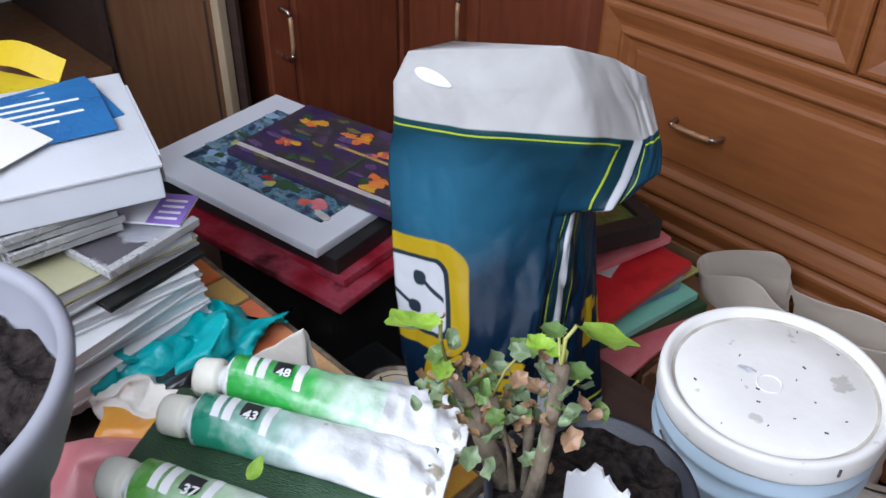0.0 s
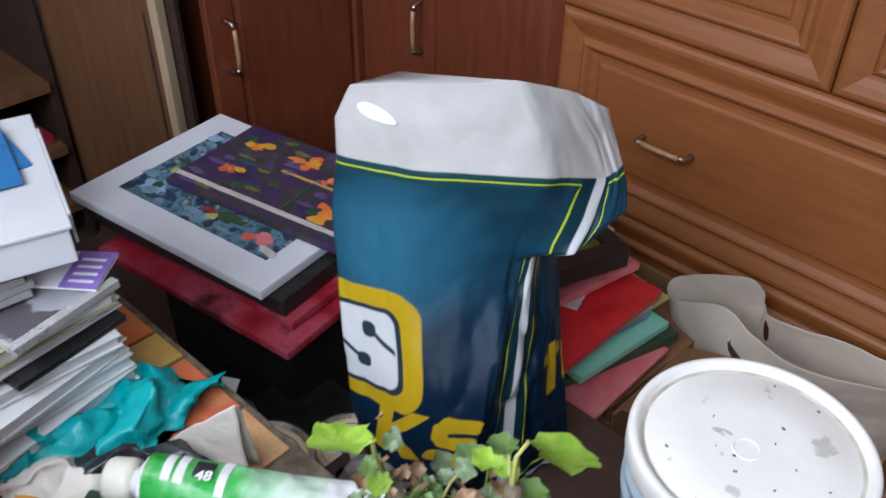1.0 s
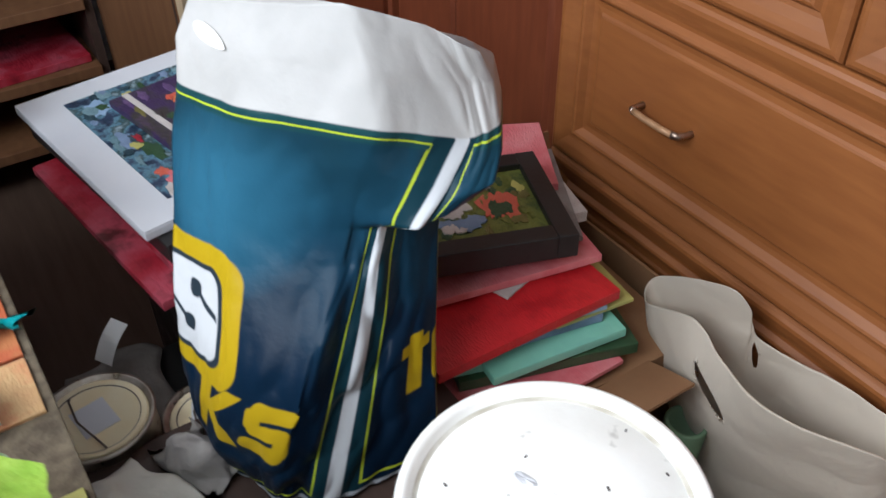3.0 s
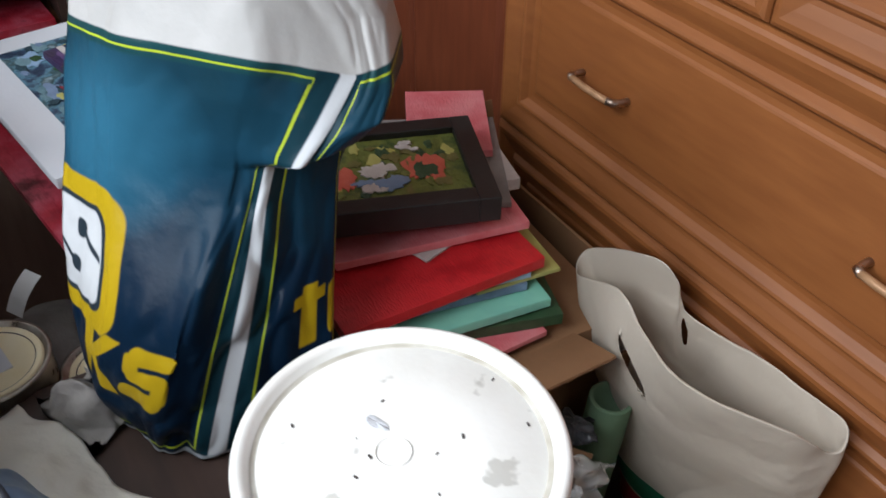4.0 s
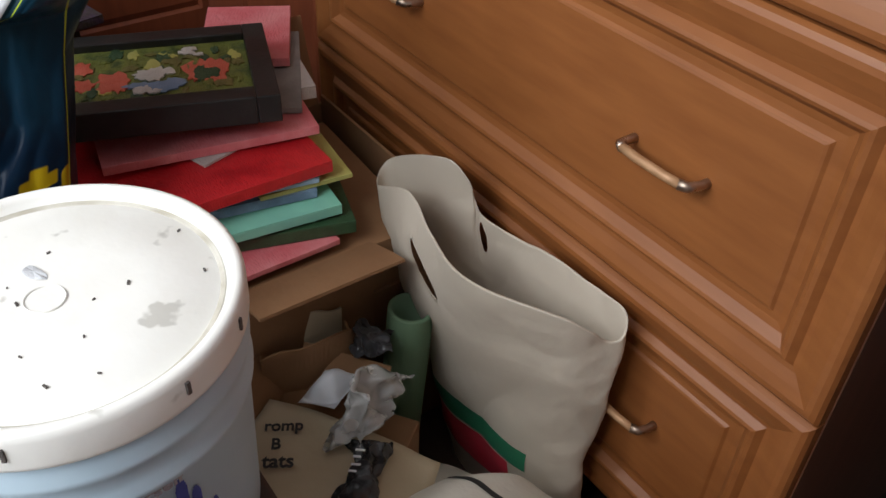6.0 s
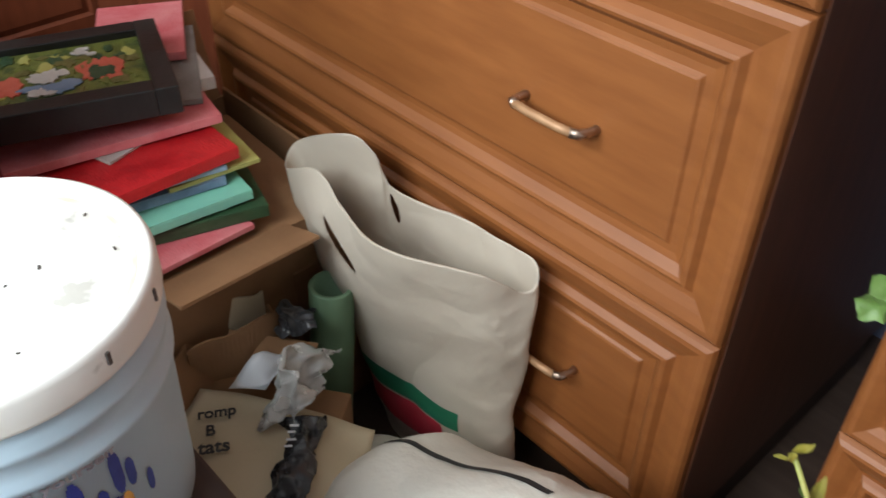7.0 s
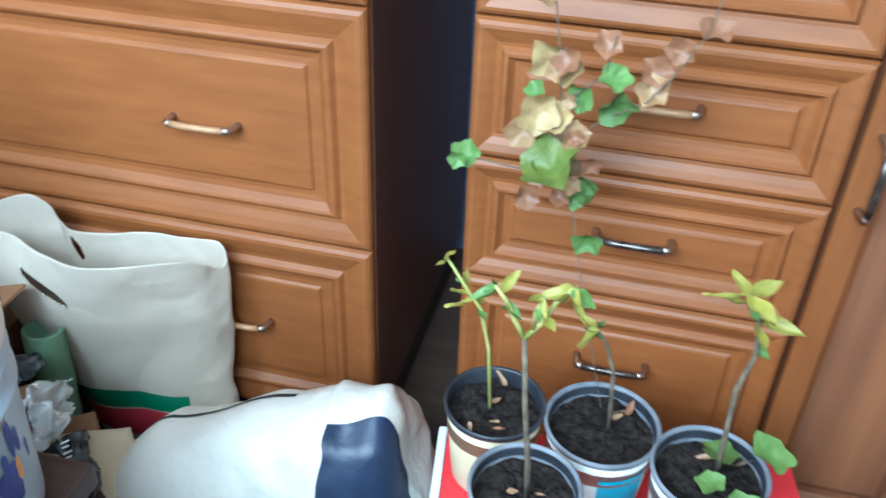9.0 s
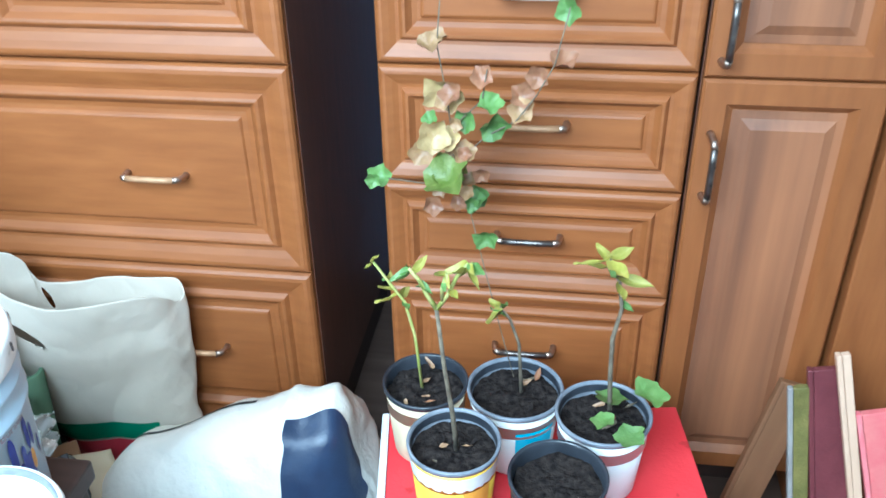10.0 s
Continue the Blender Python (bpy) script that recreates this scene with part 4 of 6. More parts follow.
for x, y, h, r, a in tin_rows:
    paint_tin(pose(x, y, 0.310, 0, 0, a), r, h)
sup = thing("storage_box", pose(-0.918, 0.554, 0), "black cardboard storage box under the paint tins", "box")
part("box_body", box(-0.2, 0.125, -0.20, 0.13, 0, 0.309, 0.004), M["black_frame"], sup)
solo("price_tag", sheet(lambda u, v: (0.03 * (u - 0.5), 0.06 * (v - 0.5), 0.006 * math.sin(3 * v)), 4, 8, 0.0006), M["white_paper"], pose(-1.055, 0.486, 0.412, 40, 0, 31), "pale torn card strip leaning on the tins", "card")
solo("rag", crumple(sheet(lambda u, v: (0.12 * (u - 0.5), 0.12 * (v - 0.5), 0.03 * math.sin(3 * u) * math.sin(3 * v)), 16, 16, 0.0015), 0.04, 14, 2.0), M["rag_dark"], pose(-1.06, 0.47, 0.314), "crumpled dark grey rag beside the tins", "rag", smooth=True)


# ---- stack of paintings beside the bag ----
def slab(name, corner, along, size, thick, material, label, category="painting", group="", roll=0.0, tilt=0.0, bevel=0.002):
    """A flat board: its front corner, the heading of its long edge in degrees, its size, the underside's height in corner[2]."""
    t = thing(name, pose(*corner, tilt, roll, along), label, category, group)
    part("panel", box(0, size[0], 0, size[1], 0, thick - 0.002, bevel), material, t)
    part("painted_face", box(0.0005, size[0] - 0.0005, 0.0005, size[1] - 0.0005, thick - 0.002, thick, 0.0006), material, t)
    return t


def daub(parent, x, y, z, rx, ry, material, seed, name="paint_daub"):
    bm = bmesh.new()
    rr = random.Random(seed)
    n = 18
    k = [1 + rr.uniform(-0.32, 0.32) for _ in range(n)]
    top = [bm.verts.new((x + rx * k[i] * math.cos(6.283 * i / n), y + ry * k[i] * math.sin(6.283 * i / n), z + 0.0012)) for i in range(n)]
    c = bm.verts.new((x, y, z + 0.0018))
    low = [bm.verts.new((v.co.x * 1.0, v.co.y, z - 0.0004)) for v in top]
    for i in range(n):
        j = (i + 1) % n
        bm.faces.new((top[i], top[j], c))
        bm.faces.new((low[i], low[j], top[j], top[i]))
    return part(name, bm, material, parent)


stack_box = thing("painting_box", pose(-1.280, 0.721, 0), "black box carrying a stack of paintings", "box")
part("box_body", box(-0.16, 0.22, -0.12, 0.18, 0, 0.43, 0.004), M["black_frame"], stack_box)
part("box_lid", box(-0.163, 0.223, -0.123, 0.183, 0.432, 0.492, 0.004), M["black_frame"], stack_box)
# heading of the stack's long edge
RA = 189.0
slab("red_painting", (-1.034, 0.898, 0.493), RA, (0.42, 0.35), 0.014, M["crimson_p"], "crimson abstract painting on a thin board", group="stacked paintings")
slab("red_painting", (-1.052, 0.898, 0.509), RA - 1.5, (0.40, 0.315), 0.014, M["crimson_p"], "dark crimson painting on a thin board", group="stacked paintings")
# Black slab added where only shade lies between the mat and the crimson boards.
slab("dark_filler", (-1.085, 0.90, 0.525), RA + 1.5, (0.43, 0.32), 0.028, M["black_frame"], "black filler slab standing in for the shade under the mat", group="stacked paintings")
white_b = slab("matted_painting", (-1.102, 0.897, 0.554), RA, (0.437, 0.335), 0.0155, M["mat_board"], "teal floral painting with a wide pale mat", group="stacked paintings")
part("picture", box(0.046, 0.383, 0.048, 0.277, 0.0157, 0.0170), M["teal_p"], white_b, "dark teal painted picture")
for i, (x, y, rx, ry, ma) in enumerate(((0.34, 0.20, 0.02, 0.013, "red_p"), (0.31, 0.15, 0.016, 0.012, "red_p"), (0.10, 0.25, 0.018, 0.013, "pink_p"), (0.13, 0.26, 0.012, 0.01, "coral_p"), (0.07, 0.27, 0.02, 0.008, "pale_p"), (0.2, 0.24, 0.03, 0.012, "dkgreen_p"), (0.26, 0.26, 0.03, 0.012, "slate"), (0.4, 0.25, 0.03, 0.02, "sky_p"), (0.38, 0.12, 0.025, 0.015, "dkgreen_p"))):
    daub(white_b, x * 0.832, y * 0.97, 0.0170, rx * 0.9, ry, M[ma], i)
rd = random.Random(17)
for i in range(70):
    x, y = rd.uniform(0.065, 0.45), rd.uniform(0.058, 0.277)
    edge = min(x - 0.055, 0.46 - x, y - 0.05, 0.285 - y)
    tone = rd.choice(("sky_p", "pale_teal_p", "slate", "teal_d")) if edge < 0.03 else rd.choice(("slate", "teal_d", "teal_d", "dkgreen_p", "purple_p", "crimson_p", "olive_p"))
    daub(white_b, x * 0.832, y * 0.97, 0.0166 + 0.00002 * i, rd.uniform(0.006, 0.016), rd.uniform(0.004, 0.009), M[tone], 100 + i)
pur = slab("violet_painting", (-1.019, 0.919, 0.572), RA + 2.8, (0.46, 0.24), 0.012, M["purple_p"], "violet painting with orange flowers on a thin canvas", group="stacked paintings")
pur.matrix_world = pur.matrix_world @ Matrix.Diagonal((0.913, 0.896, 1, 1))
for i, (x, y, rx, ry, ma) in enumerate(((0.40, 0.06, 0.028, 0.016, "gold_p"), (0.28, 0.055, 0.032, 0.026, "orange_p"), (0.38, 0.155, 0.026, 0.012, "gold_p"), (0.15, 0.17, 0.03, 0.022, "orange_p"), (0.08, 0.12, 0.025, 0.022, "orange_p"), (0.06, 0.19, 0.02, 0.015, "coral_p"), (0.20, 0.08, 0.02, 0.014, "coral_p"), (0.12, 0.06, 0.03, 0.01, "gold_p"))):
    for k in range(6):
        daub(pur, x + rd.gauss(0, rx * 0.5), y + rd.gauss(0, ry * 0.5), 0.0118 + 0.0001 * k, rx * rd.uniform(0.25, 0.6), ry * rd.uniform(0.25, 0.6), M[rd.choice((ma, ma, "orange_p", "gold_p", "rust_p", "coral_p"))], 200 + 10 * i + k)
for i in range(46):
    daub(pur, rd.uniform(0.02, 0.44), rd.uniform(0.015, 0.225), 0.0116, rd.uniform(0.008, 0.022), rd.uniform(0.004, 0.01), M[rd.choice(("purple_p", "violet_d", "dkgreen_p", "teal_d", "violet_d", "olive_d"))], 400 + i)
part("painted_band", box(0.0, 0.458, 0.205, 0.216, 0.0117, 0.0132), M["pale_p"], pur)
part("painted_band", box(0.0, 0.3, 0.10, 0.106, 0.0117, 0.0132), M["ochre_p"], pur)
part("painted_band", box(0.218, 0.224, 0.105, 0.2, 0.0117, 0.0132), M["dkgreen_p"], pur)

# ---- desk and its clutter ----
DESK = 0.620
dk = thing("desk", pose(-0.953, 0.023, 0), "brown wooden desk crowded with art materials", "desk")
part("desktop", box(-0.72, 0.62, -0.5, 0.352, DESK - 0.03, DESK, 0.003), M["dark_wood"], dk)
for x in (-0.68, 0.57):
    for y in (-0.45, 0.30):
        part("leg", box(x - 0.025, x + 0.025, y - 0.025, y + 0.025, 0, DESK - 0.03, 0.003), M["dark_wood"], dk)
sw = thing("swatch_board", pose(-0.742, 0.396, DESK + 0.001, 0, 0, 181.1), "wooden board painted with a row of warm colour blocks", "painted board")
part("board", box(-0.21, 0.56, -0.006, 0.16, 0, 0.013, 0.002), M["stem_brown"], sw, "paint-stained wooden board")
for x0, x1, y0, y1, ma in ((0.004, 0.085, 0.004, 0.075, "tan_p"), (0.09, 0.20, 0.004, 0.15, "rust_p"), (0.206, 0.262, 0.003, 0.15, "ochre_p"), (0.268, 0.345, 0.004, 0.15, "orange_p"), (0.35, 0.43, 0.004, 0.15, "rose_p"), (0.436, 0.55, 0.004, 0.15, "pink_p"), (0.02, 0.085, 0.078, 0.106, "rose_p"), (-0.17, -0.10, 0.0, 0.06, "olive_p"), (-0.135, -0.105, 0.01, 0.04, "mint"), (-0.20, -0.175, 0.0, 0.05, "gold_p")):
    part("colour_block", box(x0, x1, y0, y1, 0.0125, 0.0175, 0.0015), M[ma], sw)

# books
BOOKS = ((0.245, 0.175, 0.020, "white_paper", 7), (0.235, 0.165, 0.019, "white_paper", 3), (0.24, 0.17, 0.018, "white_paper", 11), (0.24, 0.165, 0.017, "white_paper", 1), (0.13, 0.16, 0.008, "black_frame", 8), (0.235, 0.165, 0.014, "white_paper", 3), (0.23, 0.18, 0.018, "book_cover", 8))


def book(m, w, l, h, cover, label):
    b = thing("book", m, label, "book", "stacked books")
    part("page_block", box(-l + 0.004, -0.003, -w + 0.004, -0.004, 0.003, h - 0.003), M["page_paper"], b, "pale page block")
    part("cover", box(-l, 0, -w, 0, h - 0.003, h, 0.0008), M[cover], b)
    part("cover", box(-l, 0, -w, 0, 0, 0.003, 0.0008), M[cover], b)
    part("spine", box(-l - 0.001, -l + 0.003, -w, 0, 0.003, h - 0.003), M[cover], b)


bf = thing("document_box", pose(-0.935, 0.312, DESK + 0.001, 0, 0, 4), "flat dark blue document box under the books", "box")
part("box_body", box(-0.17, 0, -0.22, 0, 0, 0.036, 0.003), M["navy_card"], bf)
z = DESK + 0.039
rb = random.Random(11)
for i, (w, l, h, cov, a) in enumerate(BOOKS):
    lab = {"white_paper": "white paperback book lying in a stack", "mat_board": "pale grey paperback book lying in a stack", "black_frame": "black covered book lying in a stack", "book_cover": "olive grey hardback book lying on a stack"}[cov]
    book(pose((-0.922 if i < 5 else -0.935) + rb.uniform(-0.014, 0.006), 0.326 + rb.uniform(-0.012, 0.010), z, 0, 0, a + rb.uniform(-6, 5)), w, l, h, cov, lab)
    z += h + 0.0012
STACK = z
cd = thing("cd_case", pose(-0.990, 0.258, STACK + 0.001, 0, 0, 12), "clear plastic cd case with a grey insert", "cd case", "cd cases")
part("insert", box(-0.068, 0.068, -0.06, 0.06, 0.0015, 0.006), M["cd_tray"], cd)
part("edge", box(-0.071, 0.071, -0.0625, -0.058, 0, 0.010, 0.001), M["clear_film"], cd)
part("edge", box(0.060, 0.071, -0.058, 0.0625, 0, 0.010, 0.001), M["clear_film"], cd)
for k, (x, y, a) in enumerate(((-1.045, 0.205, -6), (-1.043, 0.207, -4), (-1.046, 0.205, -8), (-1.044, 0.206, -5))):
    spare = thing("cd_case", pose(x, y, STACK + 0.0125 + 0.0098 * k, 0, 0, a), "clear plastic cd case in a small pile", "cd case", "cd cases")
    part("insert", box(-0.066, 0.066, -0.06, 0.06, 0.0012, 0.006), M["cd_tray"], spare)
    part("edge", box(-0.071, 0.071, -0.0625, -0.06, 0, 0.008, 0.001), M["clear_film"], spare)
    part("edge", box(0.066, 0.071, -0.06, 0.0625, 0, 0.008, 0.001), M["clear_film"], spare)
cd2 = thing("booklet", pose(-0.992, 0.296, STACK + 0.012, 0, 0, 40), "violet and white printed booklet", "booklet")
part("leaf", box(-0.075, 0.055, -0.03, 0.03, 0, 0.003), M["white_paper"], cd2)
part("violet_band", box(0.015, 0.055, -0.0305, 0.0305, 0.0028, 0.0038), M["violet"], cd2)
for i in range(4):
    part("print_bar", box(0.022, 0.048, -0.022 + i * 0.012, -0.018 + i * 0.012, 0.0037, 0.0042), M["white_paper"], cd2)
# white carton
CB = STACK + 0.0515
ct = thing("carton", pose(-0.936, 0.302, CB, 0, 0, 163.4), "plain white flat carton with a tucked lid", "carton")
part("carton_body", box(0, 0.248, 0, 0.34, 0, 0.040, 0.002), M["mat_board"], ct)
part("carton_lid", box(-0.003, 0.250, -0.003, 0.342, 0.0395, 0.044, 0.0015), M["carton_board"], ct)
part("lid_fold", box(0.02, 0.21, -0.006, -0.003, 0.008, 0.044, 0.001), M["carton_board"], ct)
for i, (x, y, a, ma, lab) in enumerate(((-1.108, 0.235, -14, "brochure", "blue printed brochure lying on the carton"), (-1.128, 0.246, -4, "brochure", "blue printed brochure lying on the carton"))):
    br = thing("brochure", pose(x, y, CB + 0.0455 + 0.0036 * (1 - i), 0, 2, a), lab, "brochure", "blue brochures")
    part("leaf", box(-0.06, 0.06, -0.085, 0.085, 0, 0.003, 0.0008), M[ma], br)
    for k in range(5):
        part("print_bar", box(-0.045 + k * 0.015, -0.040 + k * 0.015, -0.06, 0.03 + 0.03 * (k % 2), 0.0028, 0.0034), M["white_paper"], br)
solo("paper_slip", sheet(lambda u, v: (0.12 * (u - 0.5), 0.15 * (v - 0.5), 0.006 * math.sin(3 * u)), 8, 8, 0.001), M["pale_card"], pose(-1.078, 0.146, CB + 0.053, 0, 2, 20), "cream paper slip lying on the carton", "paper")
ab = thing("archive_box", pose(-1.500, 0.310, DESK + 0.001, 0, 0, 4.4), "brown cardboard archive box behind the books", "box")
part("box_body", box(-0.11, 0.12, -0.12, 0.10, 0, 0.129, 0.004), M["kraft"], ab)
yp = thing("yellow_package", pose(-1.475, 0.300, DESK + 0.131, 0, 0, 26.4), "torn yellow packaging with a raised flap", "package")
part("pack_body", box(-0.08, 0.08, -0.12, 0.06, 0, 0.02, 0.004), M["yellow_pack"], yp)
part("flap", sheet(lambda u, v: (-0.07 + 0.14 * u, 0.06 + 0.03 * v, 0.02 + 0.03 * v + 0.01 * math.sin(4 * u)), 8, 4, 0.001), M["yellow_pack"], yp)
part("flap", box(-0.05, 0.06, -0.13, -0.09, 0.004, 0.024, 0.003), M["orange_pack"], yp, "orange corner")
part("print_bar", box(-0.02, 0.05, -0.06, -0.045, 0.0195, 0.0208), M["ink"], yp)

# grey flower pot in front
gp = thing("flower_pot", pose(-0.696, -0.057, DESK, 0, 0, -3.6) @ Matrix.Diagonal((1, 1, 0.845, 1)), "pale grey plastic flower pot with dark soil and a sprout", "plant pot")
part("saucer", lathe([(0, 0), (0.105, 0), (0.125, 0.03), (0.122, 0.03), (0.102, 0.004), (0, 0.004)], 64), M["grey_pot"], gp, "", None, True)
part("pot", lathe([(0, 0.005), (0.060, 0.005), (0.132, 0.335), (0.147, 0.342), (0.156, 0.382), (0.158, 0.392), (0.154, 0.397), (0.147, 0.396), (0.145, 0.385), (0.136, 0.31), (0, 0.31)], 80), M["grey_pot"], gp, "", None, True)
part("soil", crumple(sheet(lambda u, v: (0.141 * math.sqrt(u) * math.cos(6.2832 * v), 0.141 * math.sqrt(u) * math.sin(6.2832 * v), 0.345), 40, 90), 0.012, 45), M["soil"], gp)


def leaf_blade(w, l, lobes=0, cup=0.15, n=22):
    """A leaf in the xy plane, stalk at the origin, tip towards +y."""
    bm = bmesh.new()
    c = bm.verts.new((0, l * 0.42, -cup * w))
    ring, mid = [], []
    for i in range(n):
        a = 6.2832 * i / n
        r = 1 + (0.13 * math.cos(lobes * a) + 0.05 * math.cos(2.0 * lobes * a + 1.0) if lobes else 0)
        x, y = w / 2 * r * math.sin(a) * (1 if lobes else (0.72 + 0.28 * math.cos(a))), l / 2 - l / 2 * r * math.cos(a)
        ring.append(bm.verts.new((x, y, 0.12 * w * math.sin(3 * a) * cup * 3)))
        mid.append(bm.verts.new((x * 0.55, l * 0.42 + (y - l * 0.42) * 0.55, -cup * w * 0.55 + 0.004 * w * math.sin(5 * a))))
    for i in range(n):
        j = (i + 1) % n
        bm.faces.new((ring[i], ring[j], mid[j], mid[i]))
        bm.faces.new((mid[i], mid[j], c))
    return bm


def put_leaf(parent, at, size, material, yaw=0, pitch=0, roll=0, lobes=0, cup=0.15, ratio=1.0, name="leaf"):
    return part(name, leaf_blade(size * ratio, size, lobes, cup), M[material], parent, "", pose(*at, pitch, roll, yaw), True)


for i in range(5):
    put_leaf(gp, (-0.062 + 0.004 * i, 0.075, 0.384 + 0.004 * i), 0.022, "leaf_green", 70 * i, 25, 0, 0, 0.1, 0.5)

# magazines under the tubes
mg = thing("magazine_stack", pose(-0.580, 0.185, DESK, 0, 0, 30), "stack of dark magazines under the paint tubes", "magazine")
for i in range(6):
    part("magazine", box(-0.135 + 0.004 * (i % 3), 0.125, -0.11, 0.075 + 0.003 * (i % 2), 0.001 + i * 0.0255, 0.0255 + i * 0.0255, 0.003), M["dkgreen_p"] if i > 3 else M["black_frame"], mg)
TUBE_Z = DESK + 0.146


def paint_tube(m, length, label_mat, number, label):
    t = thing("paint_tube", m, label, "paint tube", "paint tubes")
    r = 0.0225
    part("cap", lathe([(0, 0.009), (0.0160, 0.009), (0.0178, 0.012), (0.0185, 0.028), (0.0175, 0.032), (0, 0.032)], 28), M["cap_cream"], t, "grubby cream screw cap", pose(0, 0, r, 0, 90, 0), True)
    part("shoulder", lathe([(0.012, 0.031), (0.013, 0.036), (0.022, 0.042), (0.0225, 0.046)], 28), M["tube_foil"], t, "", pose(0, 0, r, 0, 90, 0), True)

    def skin(x, a):
        k = max(0.0, (x - 0.06) / (length - 0.06))
        h = r * (1 - k) ** 0.6 * (1 - 0.25 * k) + 0.0015
        w = r * (1 + 0.55 * k)
        crush = 0.007 * k * noise.noise(Vector((x * 60, a * 2.2, length * 20))) + 0.0012 * noise.noise(Vector((x * 150, a * 5, 1)))
        return Vector((x, w * math.cos(a) * (1 + 0.06 * k * math.sin(x * 70)), h + (h + crush) * math.sin(a)))

    def skin_part(x0, x1, nx, mat_name, name, lab="", a0=0.0, a1=6.2832, na=36, off=0.0):
        bm = bmesh.new()
        closed = a1 - a0 > 6.2
        rows = []
        for i in range(nx + 1):
            x = x0 + (x1 - x0) * i / nx
            rows.append([])
            for j in range(na if closed else na + 1):
                a = a0 + (a1 - a0) * j / na
                p = skin(x, a)
                rows[-1].append(bm.verts.new(p + Vector((0, math.cos(a), math.sin(a))) * off))
        for p, q in zip(rows, rows[1:]):
            for j in range(na):
                j2 = (j + 1) % len(p)
                bm.faces.new((p[j], p[j2], q[j2], q[j]))
        return part(name, bm, M[mat_name], t, lab, None, True)
    fade = 0.150 if number != "48" else 0.185
    skin_part(0.045, fade, 34, label_mat, "label", "green printed label worn off towards the foil")
    skin_part(fade, length, 34, "tube_foil", "foil_body", "crumpled white foil squeezed flat")
    part("crimp", box(length - 0.006, length + 0.004, -r * 1.5, r * 1.5, 0.0, 0.005, 0.001), M["tube_foil"], t)
    # plain bars for the maker's name, a plate with the shade number
    for k in range(2):
        skin_part(0.060 + 0.010 * k, 0.067 + 0.010 * k, 2, "white_paper", "print_bar", "", 0.75 + 0.1 * k, 2.1, 10, 0.0006)
    skin_part(0.083, 0.098, 4, "ink", "number_plate", "", 1.0, 1.75, 8, 0.0006)
    skin_part(0.103, 0.110, 2, "white_paper", "print_bar", "", 0.7, 2.2, 10, 0.0006)
    part("number", text_mesh(number, 0.013, 0.0003), M["white_paper"], t, "", pose(0.0865, -0.008, 2 * r * 0.985, 0, 0, 0) @ pose(0, 0, 0.0005, 0, 0, 0))
    return t


paint_tube(pose(-0.720, 0.196, TUBE_Z, 0, 0, 37), 0.256, "tube_green", "48", "green oil paint tube squeezed half flat")
paint_tube(pose(-0.700, 0.151, TUBE_Z, 0, 0, 33.5), 0.258, "tube_viridian", "43", "viridian oil paint tube squeezed half flat")
paint_tube(pose(-0.671, 0.083, TUBE_Z, 0, 0, 27), 0.275, "tube_olive", "37", "sap green oil paint tube squeezed half flat")


def crumpled(name, m, sx, sy, hgt, material, label, category, seed, freq=16, amp=0.03, n=40):
    def fn(u, v):
        e = math.sin(math.pi * u) * math.sin(math.pi * v)
        return (sx * (u - 0.5), sy * (v - 0.5), hgt * e)
    bm = crumple(crumple(sheet(fn, n, n, 0.0012), amp, freq, seed), amp * 0.3, freq * 2.7, seed + 4)
    for v in bm.verts:
        v.co += folds(v.co, amp * 0.7, freq * 0.8, seed) + folds(v.co, amp * 0.25, freq * 2.2, seed)
        v.co.z = max(v.co.z, 0.001)
    return solo(name, bm, M[material], m, label, category, smooth=True)


crumpled("rubber_glove", pose(-0.944, 0.268, DESK + 0.020, 0, 0, 38), 0.245, 0.135, 0.050, "teal_film", "crumpled teal nitrile glove on the swatch board", "glove", 1.0, 17, 0.035)
crumpled("rubber_glove", pose(-0.905, 0.215, DESK + 0.035, 0, 0, 84), 0.14, 0.050, 0.03, "teal_film", "crumpled teal nitrile glove cuff", "glove", 3.0, 20, 0.025)
crumpled("snack_wrapper", pose(-0.955, 0.188, DESK + 0.003, 0, 0, 36.4), 0.15, 0.1, 0.03, "brown_pack", "crumpled brown snack wrapper", "wrapper", 5.0)
crumpled("dark_wrapper", pose(-0.841, 0.246, DESK + 0.022, 0, 0, 51.4), 0.19, 0.07, 0.03, "black_film", "crumpled black foil wrapper", "wrapper", 6.0)
crumpled("white_wrapper", pose(-0.878, 0.186, DESK + 0.02, 0, 0, 40), 0.22, 0.07, 0.03, "bag_white", "crumpled white wrapper with pink print", "wrapper", 8.0, 22, 0.02)
crumpled("orange_wrapper", pose(-0.810, 0.193, DESK + 0.02, 0, 0, 41.4), 0.16, 0.06, 0.03, "orange_pack", "orange printed wrapper under the tubes", "wrapper", 9.0, 14, 0.015)
crumpled("pink_wrapper", pose(-0.799, 0.128, DESK + 0.02, 0, 0, 51.4), 0.16, 0.09, 0.04, "pink_pack", "pink printed wrapper beside the flower pot", "wrapper", 10.0, 10, 0.015)
CONE = (Vector((-0.744, 0.357, 0.643)), Vector((-0.763, 0.330, 0.833)), Vector((-0.739, 0.340, 0.642)))


def cone_point(u, v):
    m = CONE[0] * (1 - u) ** 2 + CONE[1] * 2 * u * (1 - u) + CONE[2] * u * u
    return Vector((-0.860, 0.297, 0.622)).lerp(m, 0.08 + 0.92 * v)


solo("paper_cone", crumple(crumple(sheet(cone_point, 26, 20, 0.0012), 0.004, 16), 0.0015, 45), M["bag_white"], I, "pale grey folded paper cone lying open", "paper", smooth=True)

